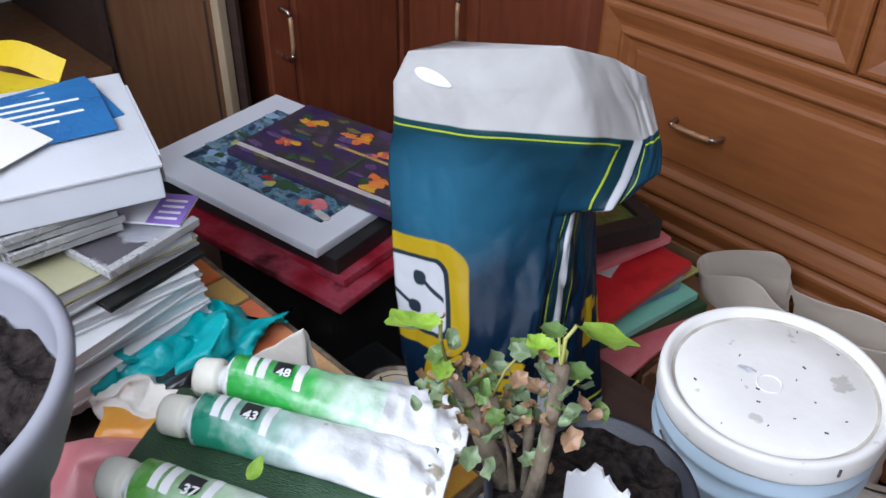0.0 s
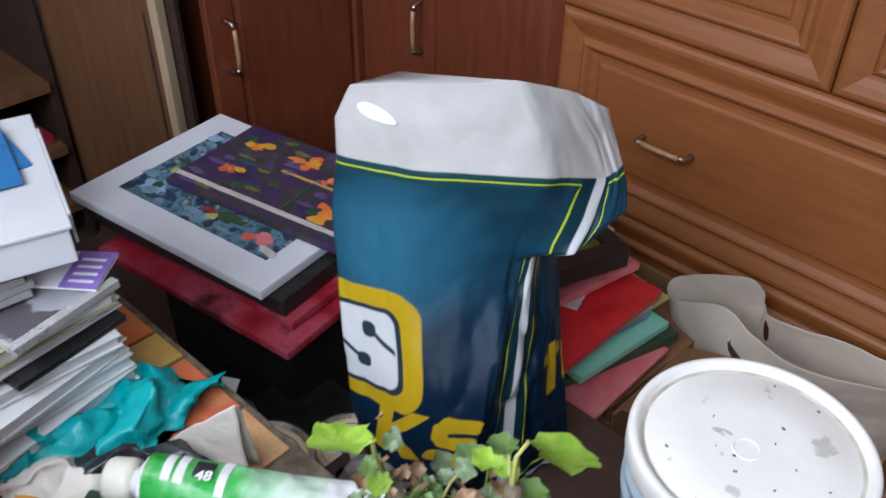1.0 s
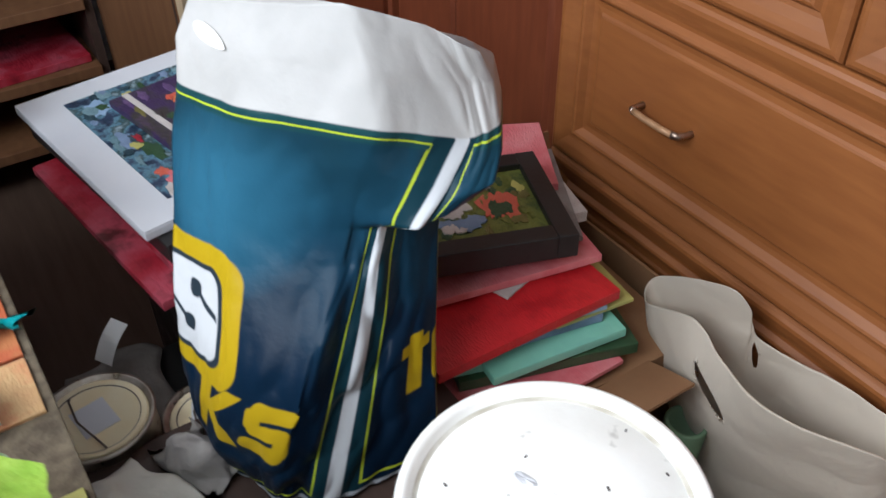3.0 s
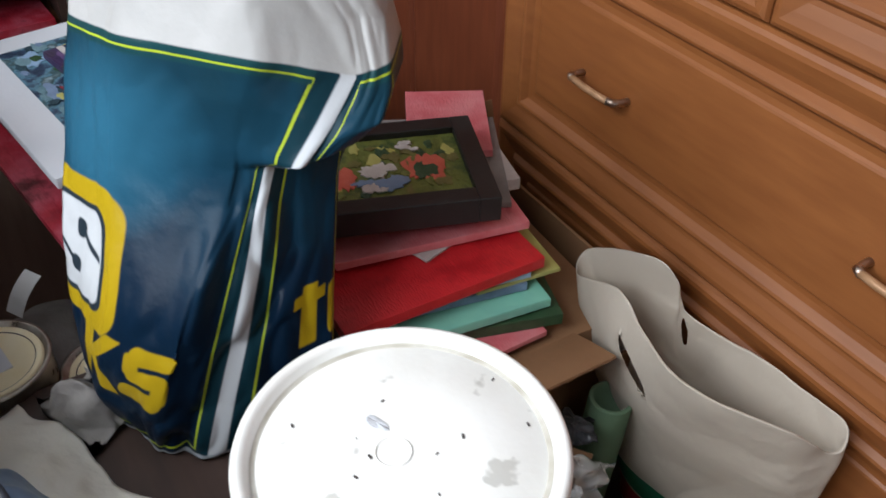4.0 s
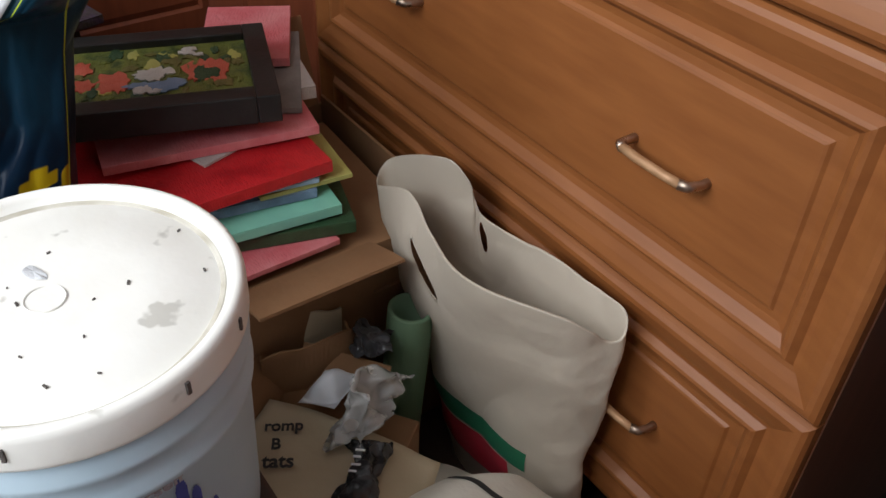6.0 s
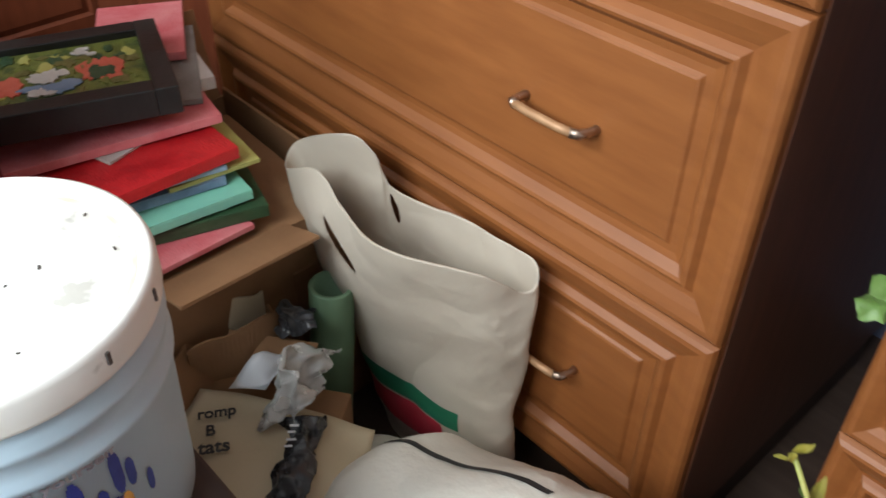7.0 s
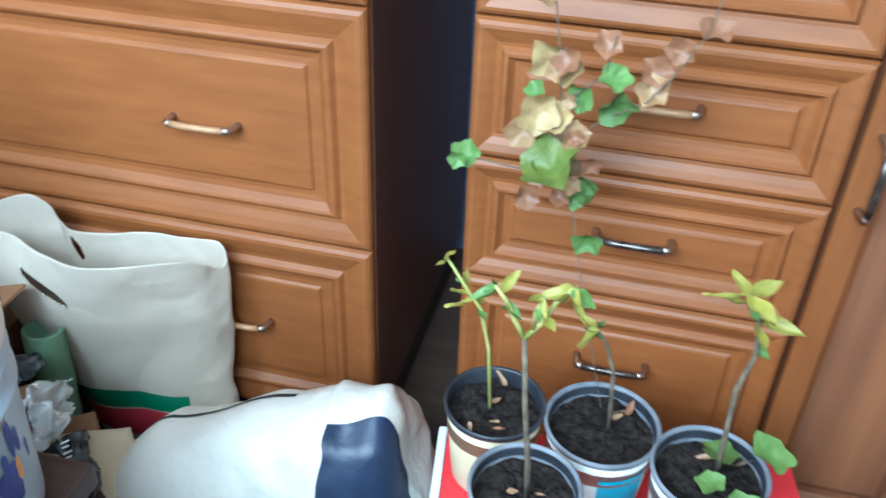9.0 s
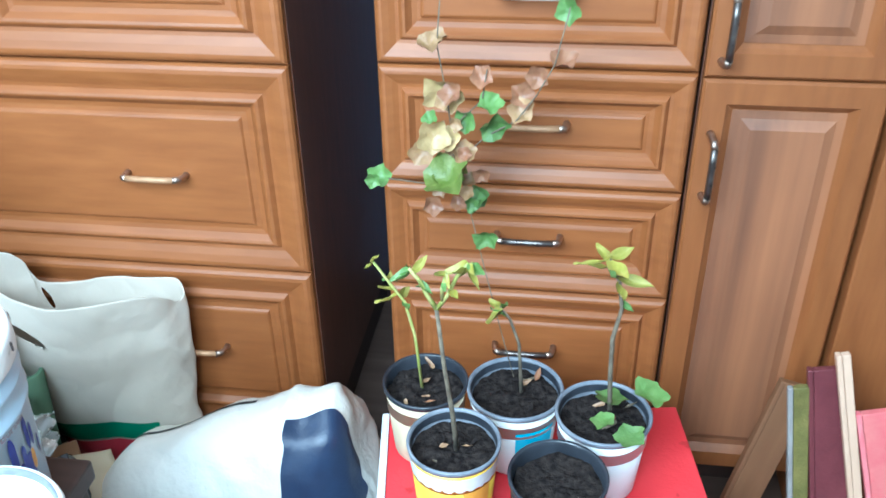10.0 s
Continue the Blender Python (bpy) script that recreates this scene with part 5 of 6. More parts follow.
# geranium
ge = thing("geranium", pose(-0.392, 0.372, DESK, 0, 0, 0), "leggy geranium in a black pot with fresh green leaves", "potted plant")
part("pot", lathe([(0, 0), (0.060, 0), (0.082, 0.140), (0.087, 0.143), (0.088, 0.156), (0.083, 0.156), (0.079, 0.136), (0, 0.134)], 48), M["black_pot"], ge, "", None, True)
part("soil", crumple(sheet(lambda u, v: (0.080 * math.sqrt(u) * math.cos(6.2832 * v), 0.080 * math.sqrt(u) * math.sin(6.2832 * v), 0.143), 24, 60), 0.008, 60), M["soil"], ge)
G0 = Vector((-0.392, 0.372, DESK))


def rel(p):
    return Vector(p) - G0


STEMS = (((-0.443, 0.338, 0.739), (-0.476, 0.328, 0.812), (-0.508, 0.319, 0.866)), ((-0.436, 0.333, 0.739), (-0.450, 0.332, 0.806), (-0.471, 0.333, 0.852)), ((-0.426, 0.337, 0.741), (-0.417, 0.334, 0.820), (-0.416, 0.344, 0.915)), ((-0.431, 0.338, 0.740), (-0.439, 0.343, 0.789), (-0.439, 0.343, 0.838)))
for pts, thick in zip(STEMS, (1.35, 0.6, 1.25, 0.6)):
    part("stem", crumple(pipe([rel(p) for p in pts], [0.0076 * thick, 0.0066 * thick, 0.0052 * thick], 10), 0.006, 75), M["stem_brown"], ge, "brown knotted stem", None, True)
GL = ((-0.427, 0.352, 0.931, 0.020, "leaf_green", 60), (-0.462, 0.351, 0.890, 0.024, "leaf_green", 20), (-0.504, 0.318, 0.876, 0.020, "leaf_bright", 190), (-0.403, 0.349, 0.907, 0.022, "leaf_green", 45), (-0.419, 0.353, 0.922, 0.016, "leaf_bright", 120))
for x, y, zz, s, ma, yaw in GL:
    near = min((p[-1] for p in STEMS), key=lambda p: (p[0] - x) ** 2 + (p[1] - y) ** 2)
    part("leaf_stalk", pipe([rel(near), rel(((near[0] + x) / 2, (near[1] + y) / 2, zz - 0.012)), rel((x, y, zz))], 0.0012, 6), M["stem_green"], ge, "", None, True)
    put_leaf(ge, rel((x, y, zz)), s, ma, yaw, -4, -14 if ma == "leaf_bright" else 8, 7, 0.16, 0.85 if ma == "leaf_bright" else 1.05)
for base, s, yaw, pitch, roll, ratio in (((-0.493, 0.296, 0.937), 0.040, 128, 0, 22, 1.1), ((-0.420, 0.363, 0.941), 0.046, -52, -12, -24, 1.0)):
    near = STEMS[0][-1] if s < 0.045 else STEMS[2][-1]
    part("leaf_stalk", pipe([rel(near), rel(((near[0] + base[0]) / 2 - 0.004, (near[1] + base[1]) / 2, 0.5 * (near[2] + base[2]) + 0.004)), rel(base)], 0.0016, 6), M["stem_green"], ge, "", None, True)
    put_leaf(ge, rel(base), s, "leaf_bright", yaw, pitch, roll, 7, 0.14, ratio)
put_leaf(ge, rel((-0.435, 0.337, 0.923)), 0.020, "leaf_bright", 20, 0, 0, 7, 0.2, 1.1)
rg = random.Random(21)
for i in range(120):
    st = STEMS[rg.randrange(4)]
    p = Vector(st[1]).lerp(Vector(st[2]), rg.uniform(0.25, 1.0) ** 0.6) + Vector((rg.gauss(0, 0.016), rg.gauss(0, 0.014), rg.gauss(0, 0.014)))
    put_leaf(ge, p - G0, rg.uniform(0.008, 0.021), rg.choice(("leaf_green", "leaf_sage", "leaf_dry", "leaf_tan", "leaf_sage", "leaf_dry", "leaf_green")), rg.uniform(0, 360), rg.uniform(-60, 60), rg.uniform(-40, 40), rg.choice((0, 5, 7)), 0.3, 0.8)
jag = bmesh.new()
jr = random.Random(4)
tops = [jag.verts.new((0.0032 * i - 0.026, 0.012 * math.sin(i * 0.2), 0.05 + jr.uniform(-0.008, 0.008) - 0.0009 * i)) for i in range(17)]
lows = [jag.verts.new((0.0032 * i - 0.026, 0.012 * math.sin(i * 0.2), 0.0)) for i in range(17)]
tb2 = [jag.verts.new(v.co + Vector((0, 0.004, 0))) for v in tops]
lb2 = [jag.verts.new(v.co + Vector((0, 0.004, 0))) for v in lows]
for i in range(16):
    jag.faces.new((lows[i], lows[i + 1], tops[i + 1], tops[i]))
    jag.faces.new((lb2[i + 1], lb2[i], tb2[i], tb2[i + 1]))
    jag.faces.new((tops[i], tops[i + 1], tb2[i + 1], tb2[i]))
    jag.faces.new((lows[i + 1], lows[i], lb2[i], lb2[i + 1]))
jag.faces.new((lows[0], tops[0], tb2[0], lb2[0]))
jag.faces.new((tops[16], lows[16], lb2[16], tb2[16]))
solo("torn_card", jag, M["white_paper"], pose(-0.380, 0.362, DESK + 0.137, 0, 0, 26.4), "torn white card stuck in the black pot", "card")

solo("fallen_leaf", leaf_blade(0.016, 0.022, 0, 0.2), M["leaf_bright"], pose(-0.564, 0.161, 0.810, 18, 0, 26), "fresh green leaf lying between the tubes", "leaf", smooth=True)


# ---- cardboard box of paintings by the wide cabinet ----
cbx = thing("cardboard_box", pose(-0.791, 1.040, 0), "open brown cardboard box full of small paintings", "cardboard box")
part("side", box(-0.19, 0.145, -0.155, -0.15, 0, 0.36, 0.001), M["kraft"], cbx)
part("side", box(-0.19, 0.11, 0.165, 0.17, 0, 0.40, 0.001), M["kraft"], cbx)
part("side", box(0.145, 0.15, -0.155, 0.05, 0, 0.385, 0.001), M["kraft"], cbx)
part("side", box(0.145, 0.15, 0.05, 0.17, 0, 0.30, 0.001), M["kraft"], cbx)
part("side", box(-0.195, -0.19, -0.155, 0.17, 0, 0.385, 0.001), M["kraft"], cbx)
part("base", box(-0.19, 0.145, -0.15, 0.165, 0, 0.005), M["kraft"], cbx)
part("flap", sheet(lambda u, v: (0.146 + 0.080 * u, -0.140 + 0.188 * v, 0.386 + 0.034 * u - 0.006 * u * u), 4, 4, 0.004), M["kraft"], cbx)
part("flap", sheet(lambda u, v: (-0.192 - 0.04 * u, -0.14 + 0.30 * v, 0.386 + 0.13 * u), 4, 4, 0.004), M["kraft"], cbx)


def art(name, x, y, zz, yaw, w, l, h, material, label, tilt=0, roll=0):
    t = thing(name, pose(x, y, zz, tilt, roll, yaw), label, "painting", "paintings in the box")
    part("panel", box(-w, 0, -l, 0, 0, h - 0.002, 0.001), M[material], t)
    part("painted_face", crumple(box(-w, 0, -l, 0, h - 0.002, h, 0.0008), 0.0006, 40, x * 5), M[material], t)
    return t


art("cardboard_sheet", -0.644, 1.172, 0.286, -3, 0.30, 0.27, 0.09, "kraft", "brown cardboard sheets packed in the box")
art("pink_painting", -0.681, 1.040, 0.377, -9, 0.24, 0.22, 0.012, "rose_p", "pink painted panel in the box")
art("red_small_painting", -0.656, 1.052, 0.390, 1, 0.24, 0.24, 0.008, "pink_p", "pink painted panel in the box")
art("slate_painting", -0.656, 1.076, 0.399, -17, 0.24, 0.25, 0.018, "dkgreen_p", "dark grey green painted canvas in the box")
art("mint_painting", -0.679, 1.032, 0.418, -17, 0.24, 0.26, 0.018, "mint", "mint green painted canvas in the box")
art("mint_painting", -0.672, 1.066, 0.422, -7, 0.2, 0.2, 0.014, "mint", "pale mint painted canvas in the box")
art("blue_painting", -0.699, 1.047, 0.438, -11, 0.24, 0.26, 0.014, "slate", "slate blue painted canvas in the box")
art("olive_painting", -0.694, 1.095, 0.453, -7, 0.2, 0.12, 0.006, "olive_p", "olive yellow painted panel in the box")
art("blue_painting", -0.697, 1.050, 0.460, -11, 0.24, 0.26, 0.008, "sky_p", "pale blue painted canvas in the box")
art("red_canvas", -0.696, 1.069, 0.470, -1, 0.24, 0.28, 0.016, "red_p", "glossy red painted canvas in the box")
art("beige_card", -0.787, 1.019, 0.487, 17, 0.1, 0.09, 0.004, "pale_p", "torn beige card among the paintings")
art("pink_canvas", -0.749, 1.081, 0.492, -11, 0.24, 0.26, 0.012, "pink_p", "pink streaked canvas in the box")
art("grey_board", -0.785, 1.077, 0.505, -27, 0.22, 0.25, 0.008, "rag_dark", "grey board in the box")
art("grey_canvas", -0.827, 1.120, 0.494, -13, 0.10, 0.12, 0.018, "pale_p", "pale grey canvas behind the frame")
art("pink_canvas", -0.884, 1.112, 0.517, -28, 0.17, 0.12, 0.012, "pink_p", "salmon pink canvas behind the frame")
fr = thing("framed_picture", pose(-0.742, 1.030, 0.530, 0, 0, -20), "small green painting in a deep black box frame", "framed picture")
part("frame_rail", box(-0.20, 0, -0.028, 0, 0, 0.036, 0.002), M["black_frame"], fr)
part("frame_rail", box(-0.20, 0, -0.30, -0.272, 0, 0.036, 0.002), M["black_frame"], fr)
part("frame_rail", box(-0.028, 0, -0.272, -0.028, 0, 0.036, 0.002), M["black_frame"], fr)
part("frame_rail", box(-0.20, -0.172, -0.272, -0.028, 0, 0.036, 0.002), M["black_frame"], fr)
pic = part("picture", box(-0.172, -0.028, -0.272, -0.028, 0, 0.026), M["green_p"], fr, "green painted picture")
rf = random.Random(6)
for i in range(60):
    daub(pic, rf.uniform(-0.16, -0.04), rf.uniform(-0.26, -0.04), 0.0262, rf.uniform(0.005, 0.014), rf.uniform(0.004, 0.01), M[rf.choice(("green_p", "olive_d", "dkgreen_p", "olive_p", "green_p"))], 500 + i)
for i, (x, y, rx, ry, ma) in enumerate(((-0.09, -0.075, 0.045, 0.035, "coral_p"), (-0.10, -0.20, 0.04, 0.028, "coral_p"), (-0.085, -0.08, 0.026, 0.018, "dkgreen_p"), (-0.07, -0.135, 0.02, 0.028, "slate"), (-0.1, -0.145, 0.02, 0.02, "pale_p"), (-0.145, -0.1, 0.01, 0.016, "pale_p"), (-0.06, -0.15, 0.012, 0.014, "pale_p"))):
    for k in range(5):
        daub(pic, x + rf.gauss(0, rx * 0.4), y + rf.gauss(0, ry * 0.4), 0.0264 + 0.0003 * i, rx * rf.uniform(0.3, 0.65), ry * rf.uniform(0.3, 0.65), M[ma], 40 + 9 * i + k)



# ---- bags and rubbish on the floor ----
# the bag's mouth, round from its right corner: angle, place
RIM = ((0, (-0.328, 1.215, 0.415)), (14, (-0.345, 1.225, 0.434)), (34, (-0.390, 1.227, 0.432)), (60, (-0.450, 1.222, 0.435)), (82, (-0.509, 1.217, 0.424)), (100, (-0.569, 1.208, 0.426)), (116, (-0.584, 1.200, 0.447)), (130, (-0.592, 1.190, 0.478)), (146, (-0.625, 1.180, 0.490)),
       (164, (-0.730, 1.172, 0.434)), (182, (-0.712, 1.140, 0.416)), (202, (-0.620, 1.125, 0.464)), (220, (-0.568, 1.115, 0.452)), (234, (-0.527, 1.108, 0.447)), (247, (-0.486, 1.100, 0.448)), (270, (-0.420, 1.108, 0.456)), (306, (-0.355, 1.152, 0.448)), (338, (-0.334, 1.195, 0.410)))


def rim_point(deg):
    n = len(RIM)
    deg %= 360
    i = max(k for k in range(n) if RIM[k][0] <= deg)
    a0, a1 = RIM[i][0], RIM[(i + 1) % n][0] or 360
    t = (deg - a0) / (a1 - a0)
    p, q, r, u = (Vector(RIM[(i + k) % n][1]) for k in (-1, 0, 1, 2))
    return q + 0.5 * t * ((r - p) + t * (2 * p - 5 * q + 4 * r - u + t * (3 * (q - r) + u - p)))


def tote_point(a, s):
    """a: angle round the bag, s: 0 at the floor to 1 at the rim."""
    deg = math.degrees(a)
    top = rim_point(deg)
    low = Vector((-0.468 + 0.128 * math.cos(a), 1.205 + 0.045 * math.sin(a), 0.004))
    e = s ** 1.5
    p = Vector((low.x + (top.x - low.x) * e, low.y + (top.y - low.y) * e, low.z + (top.z - low.z) * s))
    k = math.exp(-((deg - 205) / 32) ** 2) * math.sin(math.pi * min(1.0, s) ** 2.2)
    p += Vector((-0.014, -0.034, 0.0)) * k
    keep = 1 - 0.6 * s ** 6
    return p + (rough_point(p, 0.007, 6, 2.0) - p) * keep + folds(p, 0.019, 5, 6.0) * keep + folds(p, 0.005, 10, 3.0) + folds(p, 0.0015, 22, 1.0)


tb_bm = bmesh.new()
na, ns = 432, 132
GRIPS = ((225, 0.868, 190, 6.0, 0.056), (104, 0.915, 0, 4.6, 0.052))


def grip(deg, s, g):
    """Place in a grip hole's own circle: 1 is its edge."""
    return (deg - g[0] - (0.87 - s) * g[2]) / g[3], (s - g[1]) / g[4]


def tote_grid(i, j):
    deg, s = 360 * i / na, j / ns
    for g in GRIPS:
        x, y = grip(deg, s, g)
        r = math.hypot(x, y)
        if 0.83 < r < 1.2:
            s = g[1] + g[4] * y / r
            deg = g[0] + (0.87 - s) * g[2] + g[3] * x / r
    return tote_point(radians(deg), s)


outer = [[tote_grid(i, j) for j in range(ns + 1)] for i in range(na)]


def hole(a, s):
    return any(math.hypot(*grip(math.degrees(a) % 360, s, g)) < 1 for g in GRIPS)


vo = [[tb_bm.verts.new(p) for p in row] for row in outer]
centre = Vector((-0.488, 1.178, 0))
vi = [[tb_bm.verts.new(p + (centre - Vector((p.x, p.y, 0))).normalized() * 0.0025) for p in row] for row in outer]
keep = {(i, j): not hole(6.2832 * (i + 0.5) / na, (j + 0.5) / ns) for i in range(na) for j in range(ns)}
for i in range(na):
    k = (i + 1) % na
    for j in range(ns):
        if keep[i, j]:
            tb_bm.faces.new((vo[i][j], vo[k][j], vo[k][j + 1], vo[i][j + 1]))
            tb_bm.faces.new((vi[k][j], vi[i][j], vi[i][j + 1], vi[k][j + 1]))
    tb_bm.faces.new((vo[i][ns], vo[k][ns], vi[k][ns], vi[i][ns]))
    tb_bm.faces.new((vo[k][0], vo[i][0], vi[i][0], vi[k][0]))
tote = solo("carrier_bag", tb_bm, M["bag_film"], I, "standing white carrier bag with cut-out grips", "bag", smooth=True)


def tote_print(a0, a1, lo, hi, material, name):
    def fn(u, v):
        a = radians(a0 + (a1 - a0) * u)
        s = lo(u) + (hi(u) - lo(u)) * v
        p = tote_point(a, s)
        return p - (centre - Vector((p.x, p.y, 0))).normalized() * 0.0016
    ob = part(name, sheet(fn, 26, 6), M[material], tote, "", None, True)
    ob.matrix_parent_inverse = I


tote_print(214, 304, lambda u: 0.300 - 0.02 * (1 - u), lambda u: 0.385 - 0.02 * (1 - u), "bag_green", "green_band")
tote_print(214, 290, lambda u: 0.14, lambda u: 0.290 - 0.02 * (1 - u), "bag_red", "red_band")


SACK_TOP = ((0.0, (0.02,)), (0.123, (0.06,)), (0.25, (0.14,)), (0.421, (0.218,)), (0.667, (0.268,)), (0.789, (0.292,)), (0.842, (0.288,)), (0.912, (0.303,)), (1.0, (0.285,)))


def pillow_point(u, v):
    """A slumped sack lying on the floor; u along, v round."""
    a = 6.2832 * v
    x = -0.600 + 0.620 * u
    w = ((1 - max(0.0, 1 - 2 * u) ** 2.2) * (1 - max(0.0, 2 * u - 1) ** 12)) ** 0.5
    y = 0.962 + 0.128 * u + (0.15 - 0.02 * u) * w * math.cos(a)
    top = keyed(SACK_TOP, u)[0] - 0.04 * (math.cos(a) * 0.5 + 0.5) ** 2
    if 0.768 < u and math.sin(a) > 0:
        top += 0.010 * min(1.0, (u - 0.768) * 60)
    zz = 0.06 + top * w * max(0.0, math.sin(a)) ** 0.75 + 0.055 * min(0.0, math.sin(a)) * w
    p = Vector((x, y, zz))
    q = p + (rough_point(p, 0.012, 6, 9.0) - p) + folds(p, 0.030, 5, 3.0) + folds(p, 0.007, 14, 2.0)
    q.z = max(q.z, 0.003)
    return q


pb = bmesh.new()
nu, nv = 96, 96
pv = [[pb.verts.new(pillow_point(i / nu, j / nv)) for j in range(nv)] for i in range(nu + 1)]
for i in range(nu):
    for j in range(nv):
        pb.faces.new((pv[i][j], pv[i + 1][j], pv[i + 1][(j + 1) % nv], pv[i][(j + 1) % nv]))
pb.faces.new(pv[0][::-1])
pb.faces.new(pv[-1])
lying = solo("plastic_sack", pb, M["bag_white"], I, "slumped white plastic sack with a navy panel", "bag", smooth=True)


def pillow_print(i0, i1, j0, j1, material, name):
    """A printed field that follows the sack's own grid, just above it."""
    bm = bmesh.new()
    at = {}
    for i in range(i0, i1 + 1):
        for j in range(j0, j1 + 1):
            p = pillow_point(i / nu, (j % nv) / nv)
            du = pillow_point(min(i + 1, nu) / nu, (j % nv) / nv) - pillow_point((i - 1) / nu, (j % nv) / nv)
            dv = pillow_point(i / nu, ((j + 1) % nv) / nv) - pillow_point(i / nu, ((j - 1) % nv) / nv)
            at[i, j] = bm.verts.new(p + dv.cross(du).normalized() * 0.0012)
    for i in range(i0, i1):
        for j in range(j0, j1):
            bm.faces.new((at[i, j], at[i + 1, j], at[i + 1, j + 1], at[i, j + 1]))
    part(name, bm, M[material], lying, "", None, True).matrix_parent_inverse = I


pillow_print(77, 94, 29, 46, "bag_navy", "navy_panel")
pillow_print(33, 66, 21, 22, "ink", "dark_seam")
pillow_print(45, 61, 39, 40, "ink", "dark_seam")

gt = thing("cardboard_tube", pose(-0.586, 1.088, 0, -3, 2, -2.5) @ Matrix.Diagonal((1.22, 1.22, 1, 1)), "green cardboard mailing tube standing open", "tube")
part("tube_wall", lathe([(0.0235, 0), (0.0245, 0.002), (0.0245, 0.318), (0.0235, 0.32), (0.0195, 0.32), (0.019, 0.0)], 32), M["green_tube"], gt, "", None, True)

kb = thing("shipping_box", pose(-0.482, 0.972, 0, 0, 0, 35.5), "low brown box under the kraft envelope", "cardboard box")
part("box_body", box(-0.13, 0.05, -0.10, 0.07, 0, 0.222, 0.003), M["kraft"], kb)
part("flap", sheet(lambda u, v: (-0.12 + 0.12 * v, 0.07 + 0.03 * u, 0.222 + 0.05 * u), 3, 3, 0.003), M["kraft"], kb)
part("flap", sheet(lambda u, v: (-0.13 - 0.03 * u, -0.08 + 0.14 * v, 0.222 + 0.06 * u), 3, 3, 0.003), M["kraft"], kb)
en = thing("kraft_envelope", pose(-0.460, 0.914, 0.229, 4, 0, 35.5), "pale kraft envelope with black handwriting", "envelope")
part("paper", crumple(sheet(lambda u, v: (0.23 * (u - 0.5), 0.165 * (v - 0.5), 0.012 * math.sin(3 * u + v)), 20, 16, 0.001), 0.01, 11, 4.0), M["kraft_pale"], en, "", None, True)
for body, x, y, s in (("romp", -0.095, 0.030, 0.021), ("B", -0.076, 0.010, 0.021), ("tats", -0.074, -0.016, 0.025)):
    part("handwriting", text_mesh(body, s), M["ink"], en, "", pose(x, y, 0.0180, 0, 0, 22))
crumpled("clear_wrapper", pose(-0.505, 1.006, 0.258, 24, 0, -66), 0.14, 0.056, 0.045, "clear_film", "cloudy clear plastic wrapper", "wrapper", 14.0, 22, 0.03)
crumpled("dark_film", pose(-0.572, 1.045, 0.285, 30, 0, -42.5), 0.06, 0.05, 0.04, "black_film", "dark smoky plastic film", "wrapper", 15.0, 25, 0.02)
bw = crumpled("black_wrapper", pose(-0.430, 0.940, 0.243, 8, 0, -46), 0.12, 0.046, 0.03, "black_film", "shiny black snack wrapper with white print", "wrapper", 16.0, 26, 0.018)
for i in range(4):
    part("print_bar", box(-0.022 + 0.010 * i, -0.0195 + 0.010 * i, -0.005, 0.006 - 0.002 * (i % 2), 0.034 + 0.001 * (i % 2), 0.0352 + 0.001 * (i % 2)), M["mat_board"], bw)
tx = thing("torn_box", pose(-0.632, 0.977, 0.0, 0, 0, 73.5), "small torn brown box with ragged edges", "cardboard box")
part("front_wall", crumple(sheet(lambda u, v: (-0.055 + 0.115 * u, -0.026, v * (0.285 + 0.004 * math.sin(9 * u) + 0.02 * u)), 20, 8, 0.003), 0.004, 30), M["kraft"], tx)
part("inner_wall", crumple(sheet(lambda u, v: (-0.05 + 0.105 * u, 0.012, v * (0.305 + 0.004 * math.sin(11 * u + 1) + 0.012 * u)), 20, 8, 0.003), 0.004, 34), M["kraft_pale"], tx, "pale inner side of the box")
part("side_wall", box(-0.056, -0.053, -0.026, 0.012, 0, 0.28), M["kraft"], tx)
part("side_wall", box(0.058, 0.061, -0.026, 0.012, 0, 0.29), M["kraft"], tx)
crumpled("white_paper_piece", pose(-0.556, 0.975, 0.258, 0, -15, 27.4), 0.06, 0.06, 0.025, "mat_board", "folded piece of white paper", "paper", 19.0, 10, 0.012)
crumpled("white_sack", pose(-0.668, 0.440, LOW + 0.002, 0, 0, 24.7), 0.27, 0.13, 0.025, "bag_white", "crumpled white plastic bag on the low table", "bag", 20.0, 9, 0.028)
crumpled("blue_sack", pose(-0.640, 0.436, LOW + 0.015, 0, 0, 21.7), 0.13, 0.07, 0.05, "slate", "crumpled blue plastic bag on the low table", "bag", 22.0, 9, 0.028)
crumpled("grey_cloth", pose(-0.756, 0.503, LOW + 0.005, 0, 0, 6.7), 0.10, 0.07, 0.045, "rag_dark", "crumpled grey cloth beside the printed bag", "cloth", 24.0, 20, 0.02)

st = thing("stool", pose(-0.232, 0.562, 0), "small dark wooden stool under the white tub", "stool")
part("seat", lathe([(0, 0.39), (0.066, 0.39), (0.070, 0.394), (0.070, 0.411), (0.066, 0.415), (0, 0.415)], 32), M["dark_wood"], st)
for k in range(3):
    c, d = math.cos(2.094 * k), math.sin(2.094 * k)
    part("leg", pipe([(0.055 * c, 0.055 * d, 0.0), (0.046 * c, 0.046 * d, 0.392)], 0.011, 10), M["dark_wood"], st)
tub = thing("lidded_tub", pose(-0.232, 0.562, 0.416) @ Matrix.Diagonal((0.87, 0.87, 1, 1)), "white plastic tub with a grey-rimmed lid", "tub")
